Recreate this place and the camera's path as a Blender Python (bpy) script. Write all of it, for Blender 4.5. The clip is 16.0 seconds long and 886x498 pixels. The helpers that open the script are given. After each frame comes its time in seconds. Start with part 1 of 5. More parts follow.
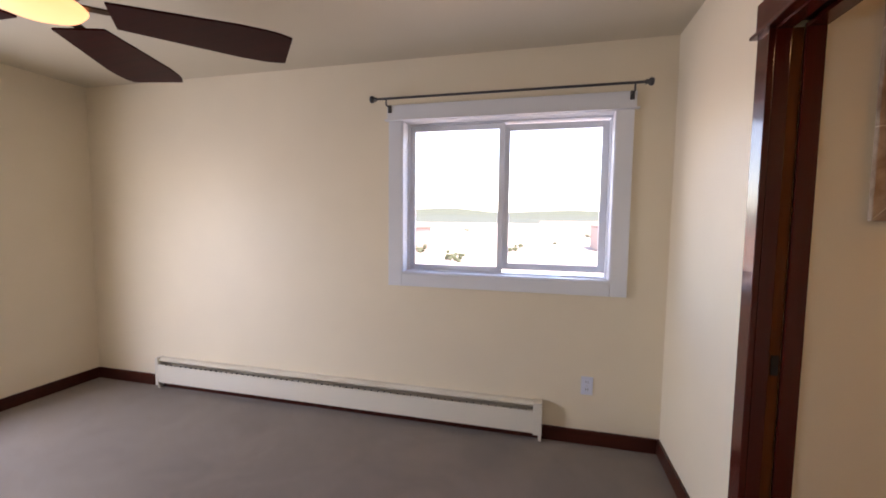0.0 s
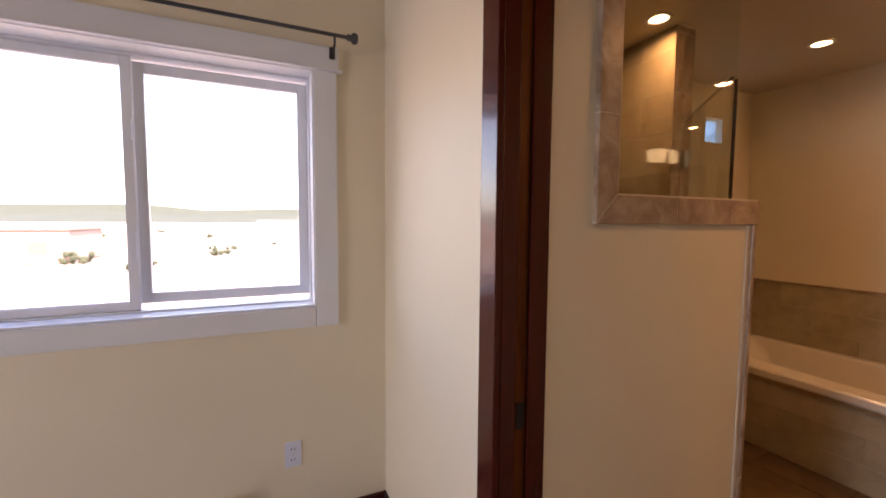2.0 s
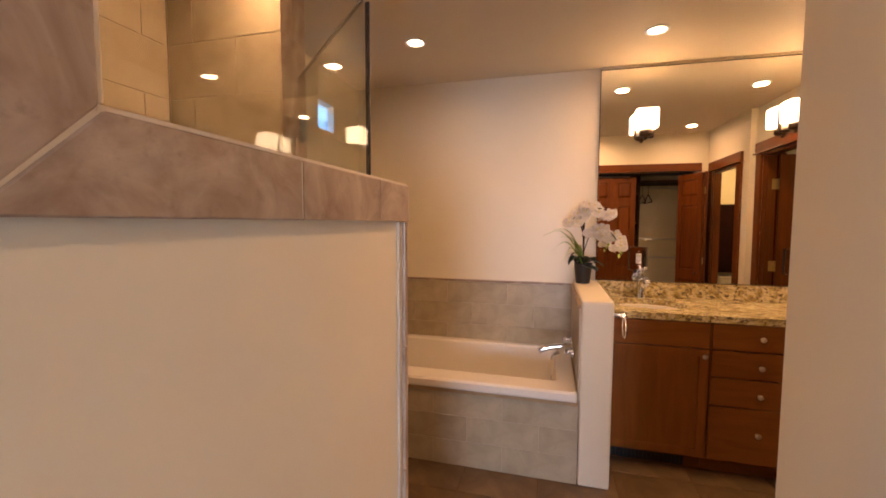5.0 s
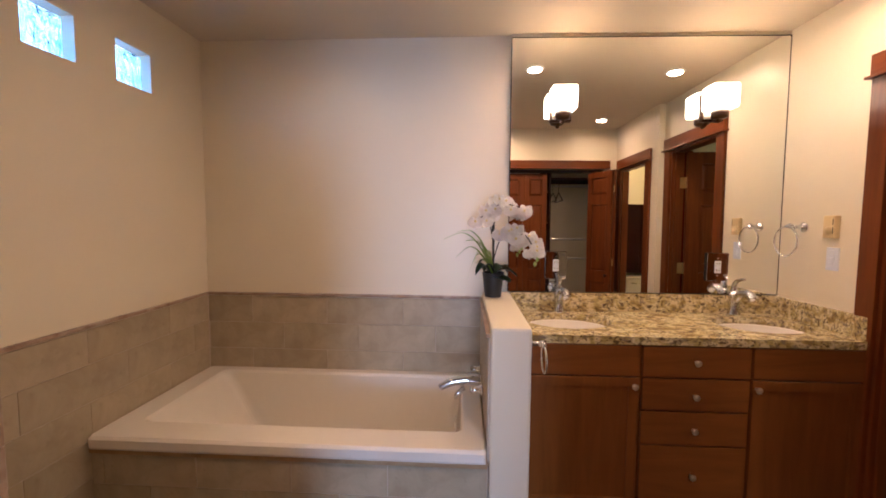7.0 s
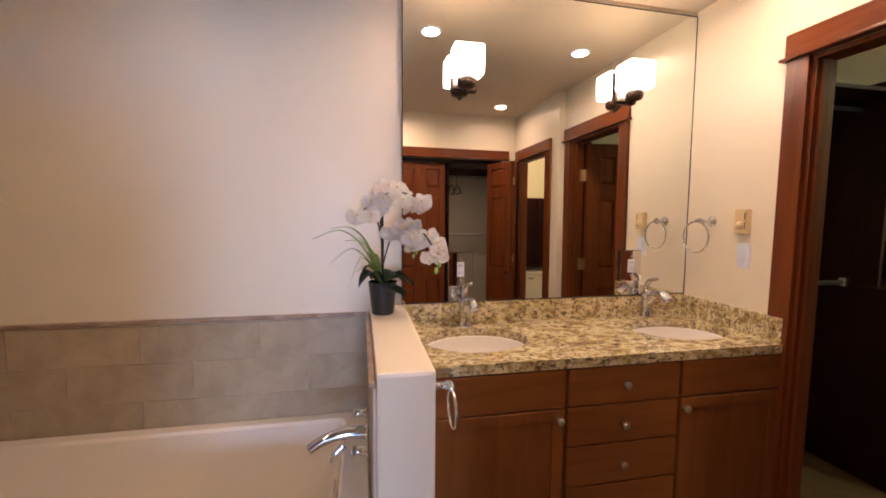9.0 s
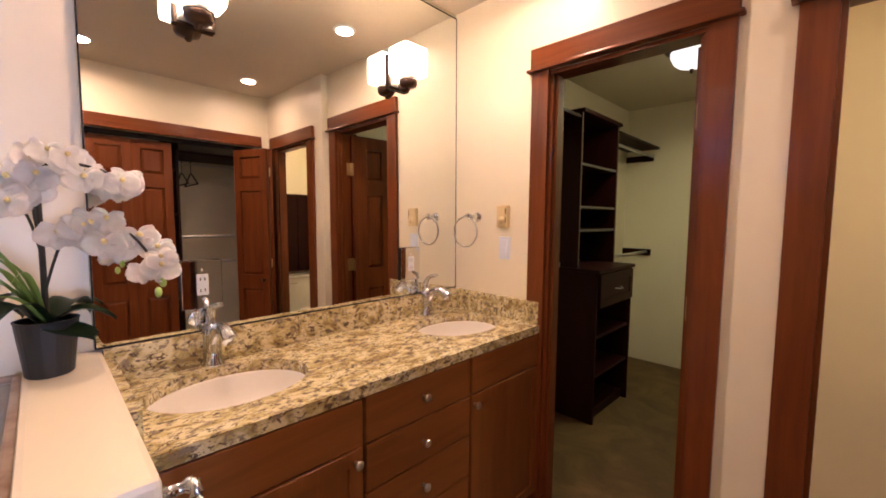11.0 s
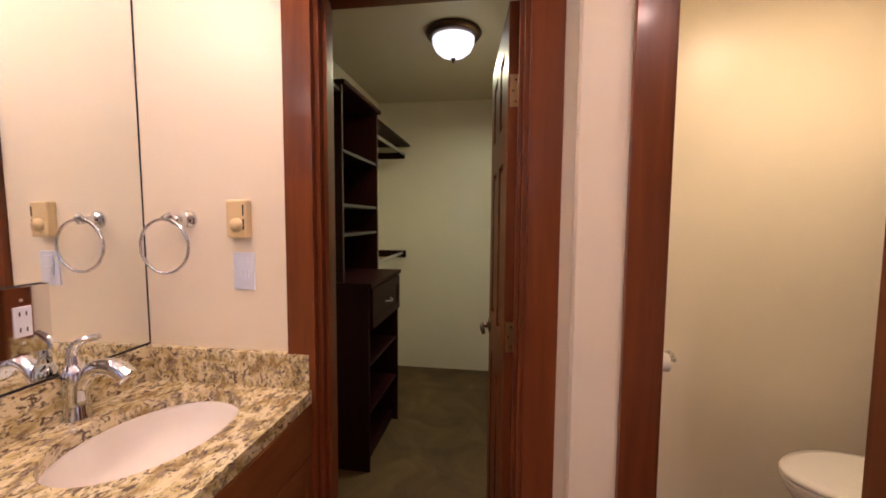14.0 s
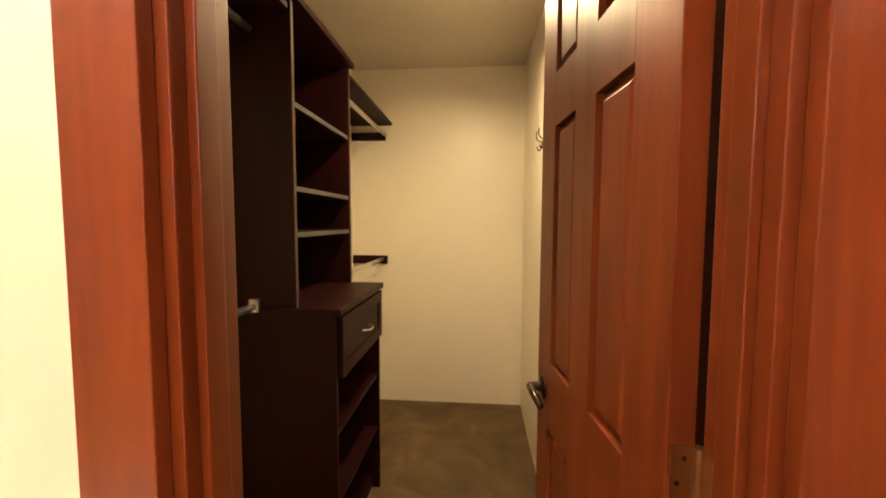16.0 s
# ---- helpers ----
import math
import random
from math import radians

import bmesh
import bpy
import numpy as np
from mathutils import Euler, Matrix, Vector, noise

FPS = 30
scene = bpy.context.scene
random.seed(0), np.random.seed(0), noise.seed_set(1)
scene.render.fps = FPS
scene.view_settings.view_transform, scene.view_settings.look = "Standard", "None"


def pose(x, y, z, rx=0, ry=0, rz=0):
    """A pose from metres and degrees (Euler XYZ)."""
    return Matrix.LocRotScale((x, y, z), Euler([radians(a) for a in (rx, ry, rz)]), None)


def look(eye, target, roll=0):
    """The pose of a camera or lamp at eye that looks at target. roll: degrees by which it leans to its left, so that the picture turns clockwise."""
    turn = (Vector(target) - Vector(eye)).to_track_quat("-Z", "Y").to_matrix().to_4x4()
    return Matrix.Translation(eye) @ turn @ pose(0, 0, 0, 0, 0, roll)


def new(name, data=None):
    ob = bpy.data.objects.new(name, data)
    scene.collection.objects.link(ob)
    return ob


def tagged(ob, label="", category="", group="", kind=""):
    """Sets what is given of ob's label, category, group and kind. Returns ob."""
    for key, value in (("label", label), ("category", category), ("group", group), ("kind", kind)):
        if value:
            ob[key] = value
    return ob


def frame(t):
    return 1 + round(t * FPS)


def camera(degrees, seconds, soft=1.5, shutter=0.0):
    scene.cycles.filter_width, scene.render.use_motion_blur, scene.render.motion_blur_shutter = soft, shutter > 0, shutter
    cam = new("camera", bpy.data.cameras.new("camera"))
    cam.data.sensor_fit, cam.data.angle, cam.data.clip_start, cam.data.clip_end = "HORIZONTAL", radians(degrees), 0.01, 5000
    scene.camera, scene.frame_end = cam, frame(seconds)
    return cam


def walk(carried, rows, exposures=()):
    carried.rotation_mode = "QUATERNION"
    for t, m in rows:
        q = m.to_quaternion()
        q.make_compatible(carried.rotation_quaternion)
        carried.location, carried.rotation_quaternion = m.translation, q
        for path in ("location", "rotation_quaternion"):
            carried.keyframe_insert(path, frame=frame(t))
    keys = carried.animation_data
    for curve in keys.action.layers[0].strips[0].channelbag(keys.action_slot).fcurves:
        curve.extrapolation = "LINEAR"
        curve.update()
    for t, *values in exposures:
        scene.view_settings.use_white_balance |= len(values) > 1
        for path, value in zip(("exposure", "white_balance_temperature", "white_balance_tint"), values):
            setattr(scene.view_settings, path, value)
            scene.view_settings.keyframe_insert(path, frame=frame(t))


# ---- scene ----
cam = camera(95.7, 16.0, soft=1.8)
PATH = [
    (0, (0.258, 0.128, 1.392), (-0.224, 2.064, 1.25), 0.7),
    (0.5, (0.209, 0.35, 1.393), (0.057, 2.34, 1.253), 0.7),
    (1, (0.245, 0.555, 1.385), (0.442, 2.541, 1.249), 0.6),
    (1.5, (0.356, 0.747, 1.401), (0.878, 2.673, 1.268), 0.6),
    (2, (0.443, 0.875, 1.409), (1.266, 2.693, 1.274), 0.4),
    (2.5, (0.507, 1.002, 1.407), (1.633, 2.649, 1.27), 0.4),
    (3, (0.57, 1.108, 1.403), (1.983, 2.517, 1.275), 0.3),
    (3.5, (0.676, 1.182, 1.399), (2.303, 2.337, 1.266), 0.2),
    (4, (0.829, 1.236, 1.406), (2.596, 2.162, 1.271), 0.1),
    (4.5, (0.975, 1.303, 1.409), (2.839, 2.016, 1.277), 0.2),
    (5, (1.111, 1.366, 1.405), (3.038, 1.882, 1.271), 0.2),
    (5.2, (1.177, 1.396, 1.411), (3.128, 1.814, 1.272), 0.2),
    (7.3, (1.841, 1.299, 1.409), (3.836, 1.359, 1.27), 0.3),
    (7.5, (1.896, 1.301, 1.412), (3.891, 1.313, 1.271), 0.2),
    (8, (2.03, 1.261, 1.411), (4.022, 1.152, 1.266), 0.2),
    (8.2, (2.091, 1.246, 1.413), (4.08, 1.092, 1.263), 0.3),
    (10.5, (2.492, 1.221, 1.388), (4.133, 0.089, 1.229), 0.5),
    (11, (2.597, 1.154, 1.384), (4.001, -0.263, 1.232), 0.5),
    (11.5, (2.694, 1.115, 1.406), (3.824, -0.528, 1.256), 0.5),
    (12, (2.843, 1.102, 1.404), (3.698, -0.7, 1.254), 0.8),
    (12.5, (2.927, 1.069, 1.396), (3.53, -0.833, 1.251), 0.6),
    (13, (2.942, 0.96, 1.382), (3.366, -0.989, 1.238), 0.5),
    (13.5, (2.955, 0.781, 1.402), (3.272, -1.188, 1.253), 0.5),
    (14, (3.012, 0.627, 1.399), (3.301, -1.347, 1.25), 0.4),
    (14.5, (3.123, 0.444, 1.391), (3.395, -1.531, 1.238), 0.2),
    (15, (3.179, 0.275, 1.378), (3.402, -1.706, 1.227), 0.3),
    (15.5, (3.214, 0.066, 1.370), (3.392, -1.921, 1.225), 0.1),
    (16, (3.222, -0.078, 1.357), (3.396, -2.065, 1.221), 0.2),
]
EXPOSURES = [(0, 3.06, 7200, 28), (1.5, 2.97, 7600, 32), (3, 3.06, 7800, 36), (4, 3.92, 8100, 36), (5, 3.88, 6400, 29), (7.5, 3.88, 4850, 23), (8.2, 3.88, 4750, 23), (10.5, 4.1, 4850, 25), (12.5, 4.18, 4950, 34), (14.5, 4.22, 4500, 30), (15, 4.3, 4500, 29), (15.5, 4.62, 4700, 37), (16, 5.38, 5600, 46)]
walk(cam, [(t, look(eye, target, roll)) for t, eye, target, roll in PATH], EXPOSURES)

# ---- world, lights, exposure ----
SKY = 0.15
world = bpy.data.worlds.new("sky")
scene.world = world
world.use_nodes = True
wn = world.node_tree.nodes
sky = wn.new("ShaderNodeTexSky")
sky.sky_type = "NISHITA"
sky.sun_disc = False
sky.sun_elevation = radians(52)
sky.sun_rotation = radians(160)
wn["Background"].inputs[1].default_value = SKY
world.node_tree.links.new(sky.outputs[0], wn["Background"].inputs[0])


def lamp(name, kind, m, energy, colour, **settings):
    data = bpy.data.lights.new(name, kind)
    data.energy, data.color = energy, colour
    ob = new(name, data)
    ob.matrix_basis = m
    return ob


sun = lamp("sun", "SUN", pose(0, 0, 30, 38, 0, 20), 3.2, (1.0, 0.95, 0.88))
sun.data.angle = radians(0.5)
WARM = (1.0, 0.57, 0.25)
CAN = 0.30
SCONCE_GLOW = 0.75
DOME_GLOW = 0.085


def disc_lamp(name, x, y, z, energy, colour, size):
    ob = lamp(name, "AREA", pose(x, y, z), energy, colour)
    ob.data.shape, ob.data.size = "DISK", size
    return ob


CANS = [(3.40, 2.15, 2.45), (3.58, 0.83, 2.45), (3.53, -0.135, 2.45), (2.31, -0.09, 2.45), (2.33, 0.87, 2.45), (2.28, 2.33, 2.435)]
CAN_SHARE = (0.45, 1.6, 1.5, 0.8, 2.1, 1.5)
for (cx, cy, cz), share in zip(CANS, CAN_SHARE):
    can = disc_lamp("can_bulb", cx, cy, cz - 0.012, CAN * share, WARM, 0.09)
    can.data.spread = radians(165)
for sy in (0.783, -0.038):
    up = disc_lamp("sconce_bulb", 4.006, sy, 2.14, 0.06, (1.0, 0.50, 0.16), 0.09)
    up.matrix_basis = pose(4.006, sy, 2.14, 180)
disc_lamp("toilet_bulb", 1.75, -0.68, 2.438, 0.74, (1.0, 0.64, 0.23), 0.09)
disc_lamp("dome_bulb", 3.30, -1.69, 2.266, 0.60, (1.0, 0.82, 0.29), 0.10)
west_sky = lamp("west_window_sky", "AREA", pose(-3.62, 0.95, 1.05, 0, -90, 0), 7.0, (0.76, 0.87, 1.0))
west_sky.data.shape, west_sky.data.size, west_sky.data.size_y = "RECTANGLE", 1.5, 1.1


# ---- materials ----
def material(name, rough=0.5, metal=0.0, **inputs):
    m = bpy.data.materials.new(name)
    m.use_nodes = True
    b = m.node_tree.nodes["Principled BSDF"]
    b.inputs["Roughness"].default_value, b.inputs["Metallic"].default_value = rough, metal
    for key, value in inputs.items():
        b.inputs[key.replace("_", " ")].default_value = value
    return m, m.node_tree.nodes, m.node_tree.links, b


def coords(n, l, scale=(1, 1, 1), space="Object"):
    tc, mp = n.new("ShaderNodeTexCoord"), n.new("ShaderNodeMapping")
    mp.inputs["Scale"].default_value = scale
    l.new(tc.outputs[space], mp.inputs[0])
    return mp.outputs[0]


def noise_tex(n, l, where, scale, detail=4.0, rough=0.55, distort=0.0):
    t = n.new("ShaderNodeTexNoise")
    t.inputs["Scale"].default_value, t.inputs["Detail"].default_value = scale, detail
    t.inputs["Roughness"].default_value, t.inputs["Distortion"].default_value = rough, distort
    l.new(where, t.inputs["Vector"])
    return t.outputs["Fac"]


def ramp(n, l, fac, stops):
    r = n.new("ShaderNodeValToRGB")
    while len(r.color_ramp.elements) < len(stops):
        r.color_ramp.elements.new(0.5)
    for e, (p, c) in zip(r.color_ramp.elements, stops):
        e.position, e.color = p, (*c, 1)
    l.new(fac, r.inputs[0])
    return r.outputs[0]


def mix(n, l, fac, a, b, mode="MIX"):
    x = n.new("ShaderNodeMix")
    x.data_type, x.blend_type = "RGBA", mode
    for sock, value in ((x.inputs[0], fac), (x.inputs[6], a), (x.inputs[7], b)):
        if isinstance(value, (int, float)):
            sock.default_value = value
        elif isinstance(value, tuple):
            sock.default_value = (*value, 1)
        else:
            l.new(value, sock)
    return x.outputs[2]


def bump(n, l, b, height, strength, distance=0.002):
    x = n.new("ShaderNodeBump")
    x.inputs["Strength"].default_value, x.inputs["Distance"].default_value = strength, distance
    l.new(height, x.inputs["Height"])
    l.new(x.outputs[0], b.inputs["Normal"])


def random_value(n):
    return n.new("ShaderNodeObjectInfo").outputs["Random"]


def paint(name, colour, rough=0.45, grain=0.12):
    m, n, l, b = material(name, rough)
    c = coords(n, l)
    big = noise_tex(n, l, c, 1.3, 3)
    fine = noise_tex(n, l, c, 140, 4)
    dark = tuple(v * 0.94 for v in colour)
    l.new(ramp(n, l, big, [(0.3, dark), (0.7, colour)]), b.inputs["Base Color"])
    bump(n, l, b, fine, grain, 0.0015)
    return m


def wood(name, dark, light, rough=0.3, along="z", stretch=14.0, coat=0.1, spec=0.3):
    m, n, l, b = material(name, rough, Coat_Weight=coat, Coat_Roughness=0.12, Specular_IOR_Level=spec)
    s = {"x": (1, stretch, stretch), "y": (stretch, 1, stretch), "z": (stretch, stretch, 1)}[along]
    c = coords(n, l, s)
    grain = noise_tex(n, l, c, 2.2, 6, 0.6, 0.6)
    broad = noise_tex(n, l, coords(n, l, tuple(v ** 0.5 for v in s)), 1.4, 3)
    col = ramp(n, l, grain, [(0.25, dark), (0.5, tuple((p + q) / 2 for p, q in zip(dark, light))), (0.78, light)])
    l.new(mix(n, l, 0.35, col, ramp(n, l, broad, [(0.3, dark), (0.7, light)])), b.inputs["Base Color"])
    bump(n, l, b, grain, 0.02, 0.001)
    return m


def tile_mat(name, a, b_, c_, rough=0.35, scale=9.0):
    m, n, l, b = material(name, rough)
    c = coords(n, l)
    tone = noise_tex(n, l, c, scale, 6, 0.62, 0.8)
    spots = noise_tex(n, l, c, scale * 5, 5, 0.6)
    col = ramp(n, l, tone, [(0.28, a), (0.5, b_), (0.72, c_)])
    var = n.new("ShaderNodeMapRange")
    var.inputs["To Min"].default_value, var.inputs["To Max"].default_value = 0.93, 1.06
    l.new(random_value(n), var.inputs["Value"])
    hsv = n.new("ShaderNodeHueSaturation")
    l.new(var.outputs[0], hsv.inputs["Value"])
    l.new(mix(n, l, ramp(n, l, spots, [(0.6, (0, 0, 0)), (0.75, (0.35, 0.35, 0.35))]), col, tuple(v * 0.7 for v in a)), hsv.inputs["Color"])
    l.new(hsv.outputs[0], b.inputs["Base Color"])
    bump(n, l, b, spots, 0.08, 0.001)
    return m


def metal(name, colour, rough=0.12):
    m, n, l, b = material(name, rough, 1.0)
    b.inputs["Base Color"].default_value = (*colour, 1)
    return m


def plain(name, colour, rough=0.4, **inputs):
    m, n, l, b = material(name, rough, **inputs)
    c = coords(n, l)
    l.new(ramp(n, l, noise_tex(n, l, c, 25, 4), [(0.3, tuple(v * 0.98 for v in colour)), (0.7, colour)]), b.inputs["Base Color"])
    return m


def glow(name, colour, strength, base=(0.8, 0.8, 0.8)):
    m, n, l, b = material(name, 0.3)
    b.inputs["Base Color"].default_value = (*base, 1)
    b.inputs["Emission Color"].default_value = (*colour, 1)
    b.inputs["Emission Strength"].default_value = strength
    return m


def glass_mat(name, tint=(1, 1, 1), rough=0.0):
    m = bpy.data.materials.new(name)
    m.use_nodes = True
    n, l = m.node_tree.nodes, m.node_tree.links
    out = n["Material Output"]
    n.remove(n["Principled BSDF"])
    tr, gl, mx, fr = n.new("ShaderNodeBsdfTransparent"), n.new("ShaderNodeBsdfGlossy"), n.new("ShaderNodeMixShader"), n.new("ShaderNodeLayerWeight")
    fr.inputs[0].default_value = 0.5
    up, lift = n.new("ShaderNodeMath"), n.new("ShaderNodeMath")
    up.operation, lift.operation = "POWER", "MULTIPLY_ADD"
    up.inputs[1].default_value = 5.0
    lift.inputs[1].default_value, lift.inputs[2].default_value = 0.95, 0.045
    l.new(fr.outputs["Facing"], up.inputs[0])
    l.new(up.outputs[0], lift.inputs[0])
    tr.inputs[0].default_value = (*tint, 1)
    gl.inputs["Roughness"].default_value = rough
    l.new(lift.outputs[0], mx.inputs[0])
    l.new(tr.outputs[0], mx.inputs[1])
    l.new(gl.outputs[0], mx.inputs[2])
    l.new(mx.outputs[0], out.inputs[0])
    return m


BED_WALL = paint("bedroom_cream_paint", (0.845, 0.755, 0.595), 0.5)
BATH_WALL = paint("bathroom_cream_paint", (0.835, 0.77, 0.61), 0.36)
# Darker than the wall paint: the ceilings' dimness is put into this colour.
CEIL = paint("dimmed_ceiling_paint", (0.63, 0.565, 0.445), 0.6)
WHITE = paint("white_trim_paint", (0.79, 0.82, 0.88), 0.35, 0.03)
HEATER = paint("heater_enamel", (0.78, 0.74, 0.64), 0.35, 0.02)
DARK_TRIM = wood("dark_stained_trim", (0.045, 0.0042, 0.0025), (0.085, 0.0085, 0.005), 0.26, coat=0.5)
DARK_TRIM_Y = wood("dark_stained_trim_across", (0.045, 0.0042, 0.0025), (0.085, 0.0085, 0.005), 0.26, "y", coat=0.5)
MAHOGANY = wood("mahogany_trim", (0.070, 0.0165, 0.0022), (0.205, 0.056, 0.0062), 0.30, coat=0.16, spec=0.32)
MAHOGANY_X = wood("mahogany_trim_across_x", (0.070, 0.0165, 0.0022), (0.205, 0.056, 0.0062), 0.30, "x", coat=0.16, spec=0.32)
MAHOGANY_Y = wood("mahogany_trim_across_y", (0.070, 0.0165, 0.0022), (0.205, 0.056, 0.0062), 0.30, "y", coat=0.16, spec=0.32)
DOOR_WOOD = wood("door_red_wood", (0.075, 0.0170, 0.0016), (0.205, 0.056, 0.0045), 0.45, "z", 14.0, 0.04, 0.22)
BASE_WOOD = wood("baseboard_wood", (0.03, 0.006, 0.004), (0.08, 0.016, 0.008), 0.3, "x")
CHERRY = wood("cherry_cabinet", (0.145, 0.048, 0.007), (0.275, 0.102, 0.017), 0.35, "z", 10)
CHERRY_Y = wood("cherry_cabinet_across", (0.145, 0.048, 0.007), (0.275, 0.102, 0.017), 0.35, "y", 10)
ESPRESSO = wood("espresso_closet_board", (0.010, 0.001, 0.0008), (0.021, 0.0026, 0.0015), 0.5, "z", 14.0, 0.0, 0.16)
FAN_WOOD = wood("fan_blade_wood", (0.016, 0.0016, 0.0014), (0.050, 0.0040, 0.0032), 0.5, "x", 14.0, 0.0, 0.1)
FLOOR_TILE = tile_mat("floor_tile", (0.082, 0.052, 0.027), (0.135, 0.086, 0.045), (0.20, 0.133, 0.075), 0.3, 5)
WALL_TILE = tile_mat("wall_tile", (0.35, 0.29, 0.195), (0.43, 0.365, 0.25), (0.49, 0.425, 0.30), 0.3, 6)
TRIM_TILE = tile_mat("trim_tile", (0.24, 0.15, 0.10), (0.40, 0.30, 0.22), (0.55, 0.45, 0.35), 0.32, 11)
PALE_GROUT = plain("pale_grout", (0.72, 0.66, 0.56), 0.8)
GROUT = plain("grout", (0.58, 0.51, 0.41), 0.8)
FLOOR_GROUT = plain("floor_grout", (0.15, 0.09, 0.05), 0.85)
PORCELAIN = plain("white_porcelain", (0.84, 0.82, 0.78), 0.12)
TUB_WHITE = plain("tub_acrylic", (0.82, 0.78, 0.70), 0.18)
CHROME = metal("chrome", (0.72, 0.74, 0.77), 0.06)
NICKEL = metal("brushed_nickel", (0.72, 0.68, 0.62), 0.28)
BRONZE = metal("dark_bronze", (0.10, 0.065, 0.045), 0.35)
BRASS = material("old_brass", 0.28, 1.0, Base_Color=(0.55, 0.40, 0.17, 1))[0]
ROD_METAL = metal("pewter", (0.12, 0.12, 0.13), 0.4)
STEEL = metal("closet_rod_steel", (0.65, 0.65, 0.65), 0.3)
MIRROR = metal("mirror_silver", (0.90, 0.92, 0.90), 0.0)
GLASS = glass_mat("clear_glass", (0.96, 0.98, 0.97))
PANE = glass_mat("window_pane", (1, 1, 1))
PLASTIC = plain("white_plastic", (0.74, 0.80, 0.95), 0.35)
IVORY = plain("ivory_plastic", (0.72, 0.58, 0.30), 0.4)
BLACK = plain("black_plastic", (0.012, 0.012, 0.013), 0.45)
DARK_SLOT = plain("dark_slot", (0.006, 0.004, 0.003), 0.8)
SHADE_GLASS = glow("lit_sconce_glass", (1.0, 0.72, 0.36), SCONCE_GLOW)
CAN_GLOW = glow("lit_can_lens", (1.0, 0.70, 0.36), 1.2)
DOME_GLASS = glow("lit_dome_glass", (1.0, 0.86, 0.55), DOME_GLOW)
FAN_GLASS = glow("lit_fan_glass", (1.0, 0.42, 0.16), 0.22, (0.8, 0.6, 0.42))
LEAF = plain("dark_orchid_leaf", (0.012, 0.035, 0.012), 0.3)
GRASS_BLADE = plain("green_grass_blade", (0.36, 0.52, 0.11), 0.4)
STEM = plain("dark_stem", (0.02, 0.018, 0.012), 0.5)
POT = plain("charcoal_pot", (0.025, 0.026, 0.028), 0.45)


def petal_mat():
    m, n, l, b = material("orchid_petal", 0.5, Subsurface_Weight=0.15)
    c = coords(n, l)
    l.new(ramp(n, l, noise_tex(n, l, c, 40, 4), [(0.3, (0.84, 0.79, 0.74)), (0.7, (0.93, 0.91, 0.88))]), b.inputs["Base Color"])
    return m


PETAL = petal_mat()
LIP = plain("yellow_orchid_lip", (0.84, 0.72, 0.33), 0.5)


def carpet_mat():
    m, n, l, b = material("taupe_carpet", 0.95, Sheen_Weight=0.3)
    c = coords(n, l)
    big, fine = noise_tex(n, l, c, 2.2, 4, 0.6, 0.7), noise_tex(n, l, c, 320, 3)
    col = ramp(n, l, big, [(0.32, (0.145, 0.11, 0.086)), (0.68, (0.235, 0.185, 0.148))])
    l.new(mix(n, l, 0.4, col, ramp(n, l, fine, [(0.3, (0.12, 0.092, 0.072)), (0.7, (0.27, 0.215, 0.175))])), b.inputs["Base Color"])
    bump(n, l, b, fine, 0.6, 0.004)
    return m


CARPET = carpet_mat()


def granite_mat():
    """Gold granite: cream ground, ochre clouds, long grey-brown flecks that run askew, and small black specks."""
    m, n, l, b = material("gold_granite", 0.12)
    tc, turn = n.new("ShaderNodeTexCoord"), n.new("ShaderNodeMapping")
    turn.inputs["Rotation"].default_value = (0.35, 0.0, radians(32))
    turn.inputs["Scale"].default_value = (1.35, 0.72, 1.1)
    l.new(tc.outputs["Object"], turn.inputs[0])
    wc = turn.outputs[0]
    cloud = noise_tex(n, l, wc, 22, 4, 0.6, 0.7)
    fleck = noise_tex(n, l, wc, 62, 4, 0.62, 0.9)
    grey = noise_tex(n, l, wc, 40, 5, 0.68, 0.4)
    speck = noise_tex(n, l, wc, 150, 3, 0.6)
    col = ramp(n, l, cloud, [(0.36, (0.30, 0.225, 0.085)), (0.46, (0.54, 0.455, 0.195)), (0.56, (0.74, 0.665, 0.40))])
    col = mix(n, l, ramp(n, l, grey, [(0.41, (0.9, 0.9, 0.9)), (0.46, (0, 0, 0))]), col, (0.27, 0.225, 0.165))
    col = mix(n, l, ramp(n, l, fleck, [(0.41, (0.95, 0.95, 0.95)), (0.445, (0, 0, 0))]), col, (0.115, 0.085, 0.060))
    col = mix(n, l, ramp(n, l, speck, [(0.65, (0, 0, 0)), (0.72, (0.8, 0.8, 0.8))]), col, (0.06, 0.045, 0.035))
    l.new(col, b.inputs["Base Color"])
    return m


GRANITE = granite_mat()


def sand_mat():
    m, n, l, b = material("desert_ground", 0.95)
    c = coords(n, l)
    a, d = noise_tex(n, l, c, 0.05, 6), noise_tex(n, l, c, 1.2, 5)
    col = ramp(n, l, a, [(0.35, (0.30, 0.245, 0.20)), (0.65, (0.39, 0.325, 0.27))])
    l.new(mix(n, l, 0.3, col, ramp(n, l, d, [(0.3, (0.15, 0.12, 0.09)), (0.7, (0.27, 0.22, 0.18))])), b.inputs["Base Color"])
    return m


SAND = sand_mat()


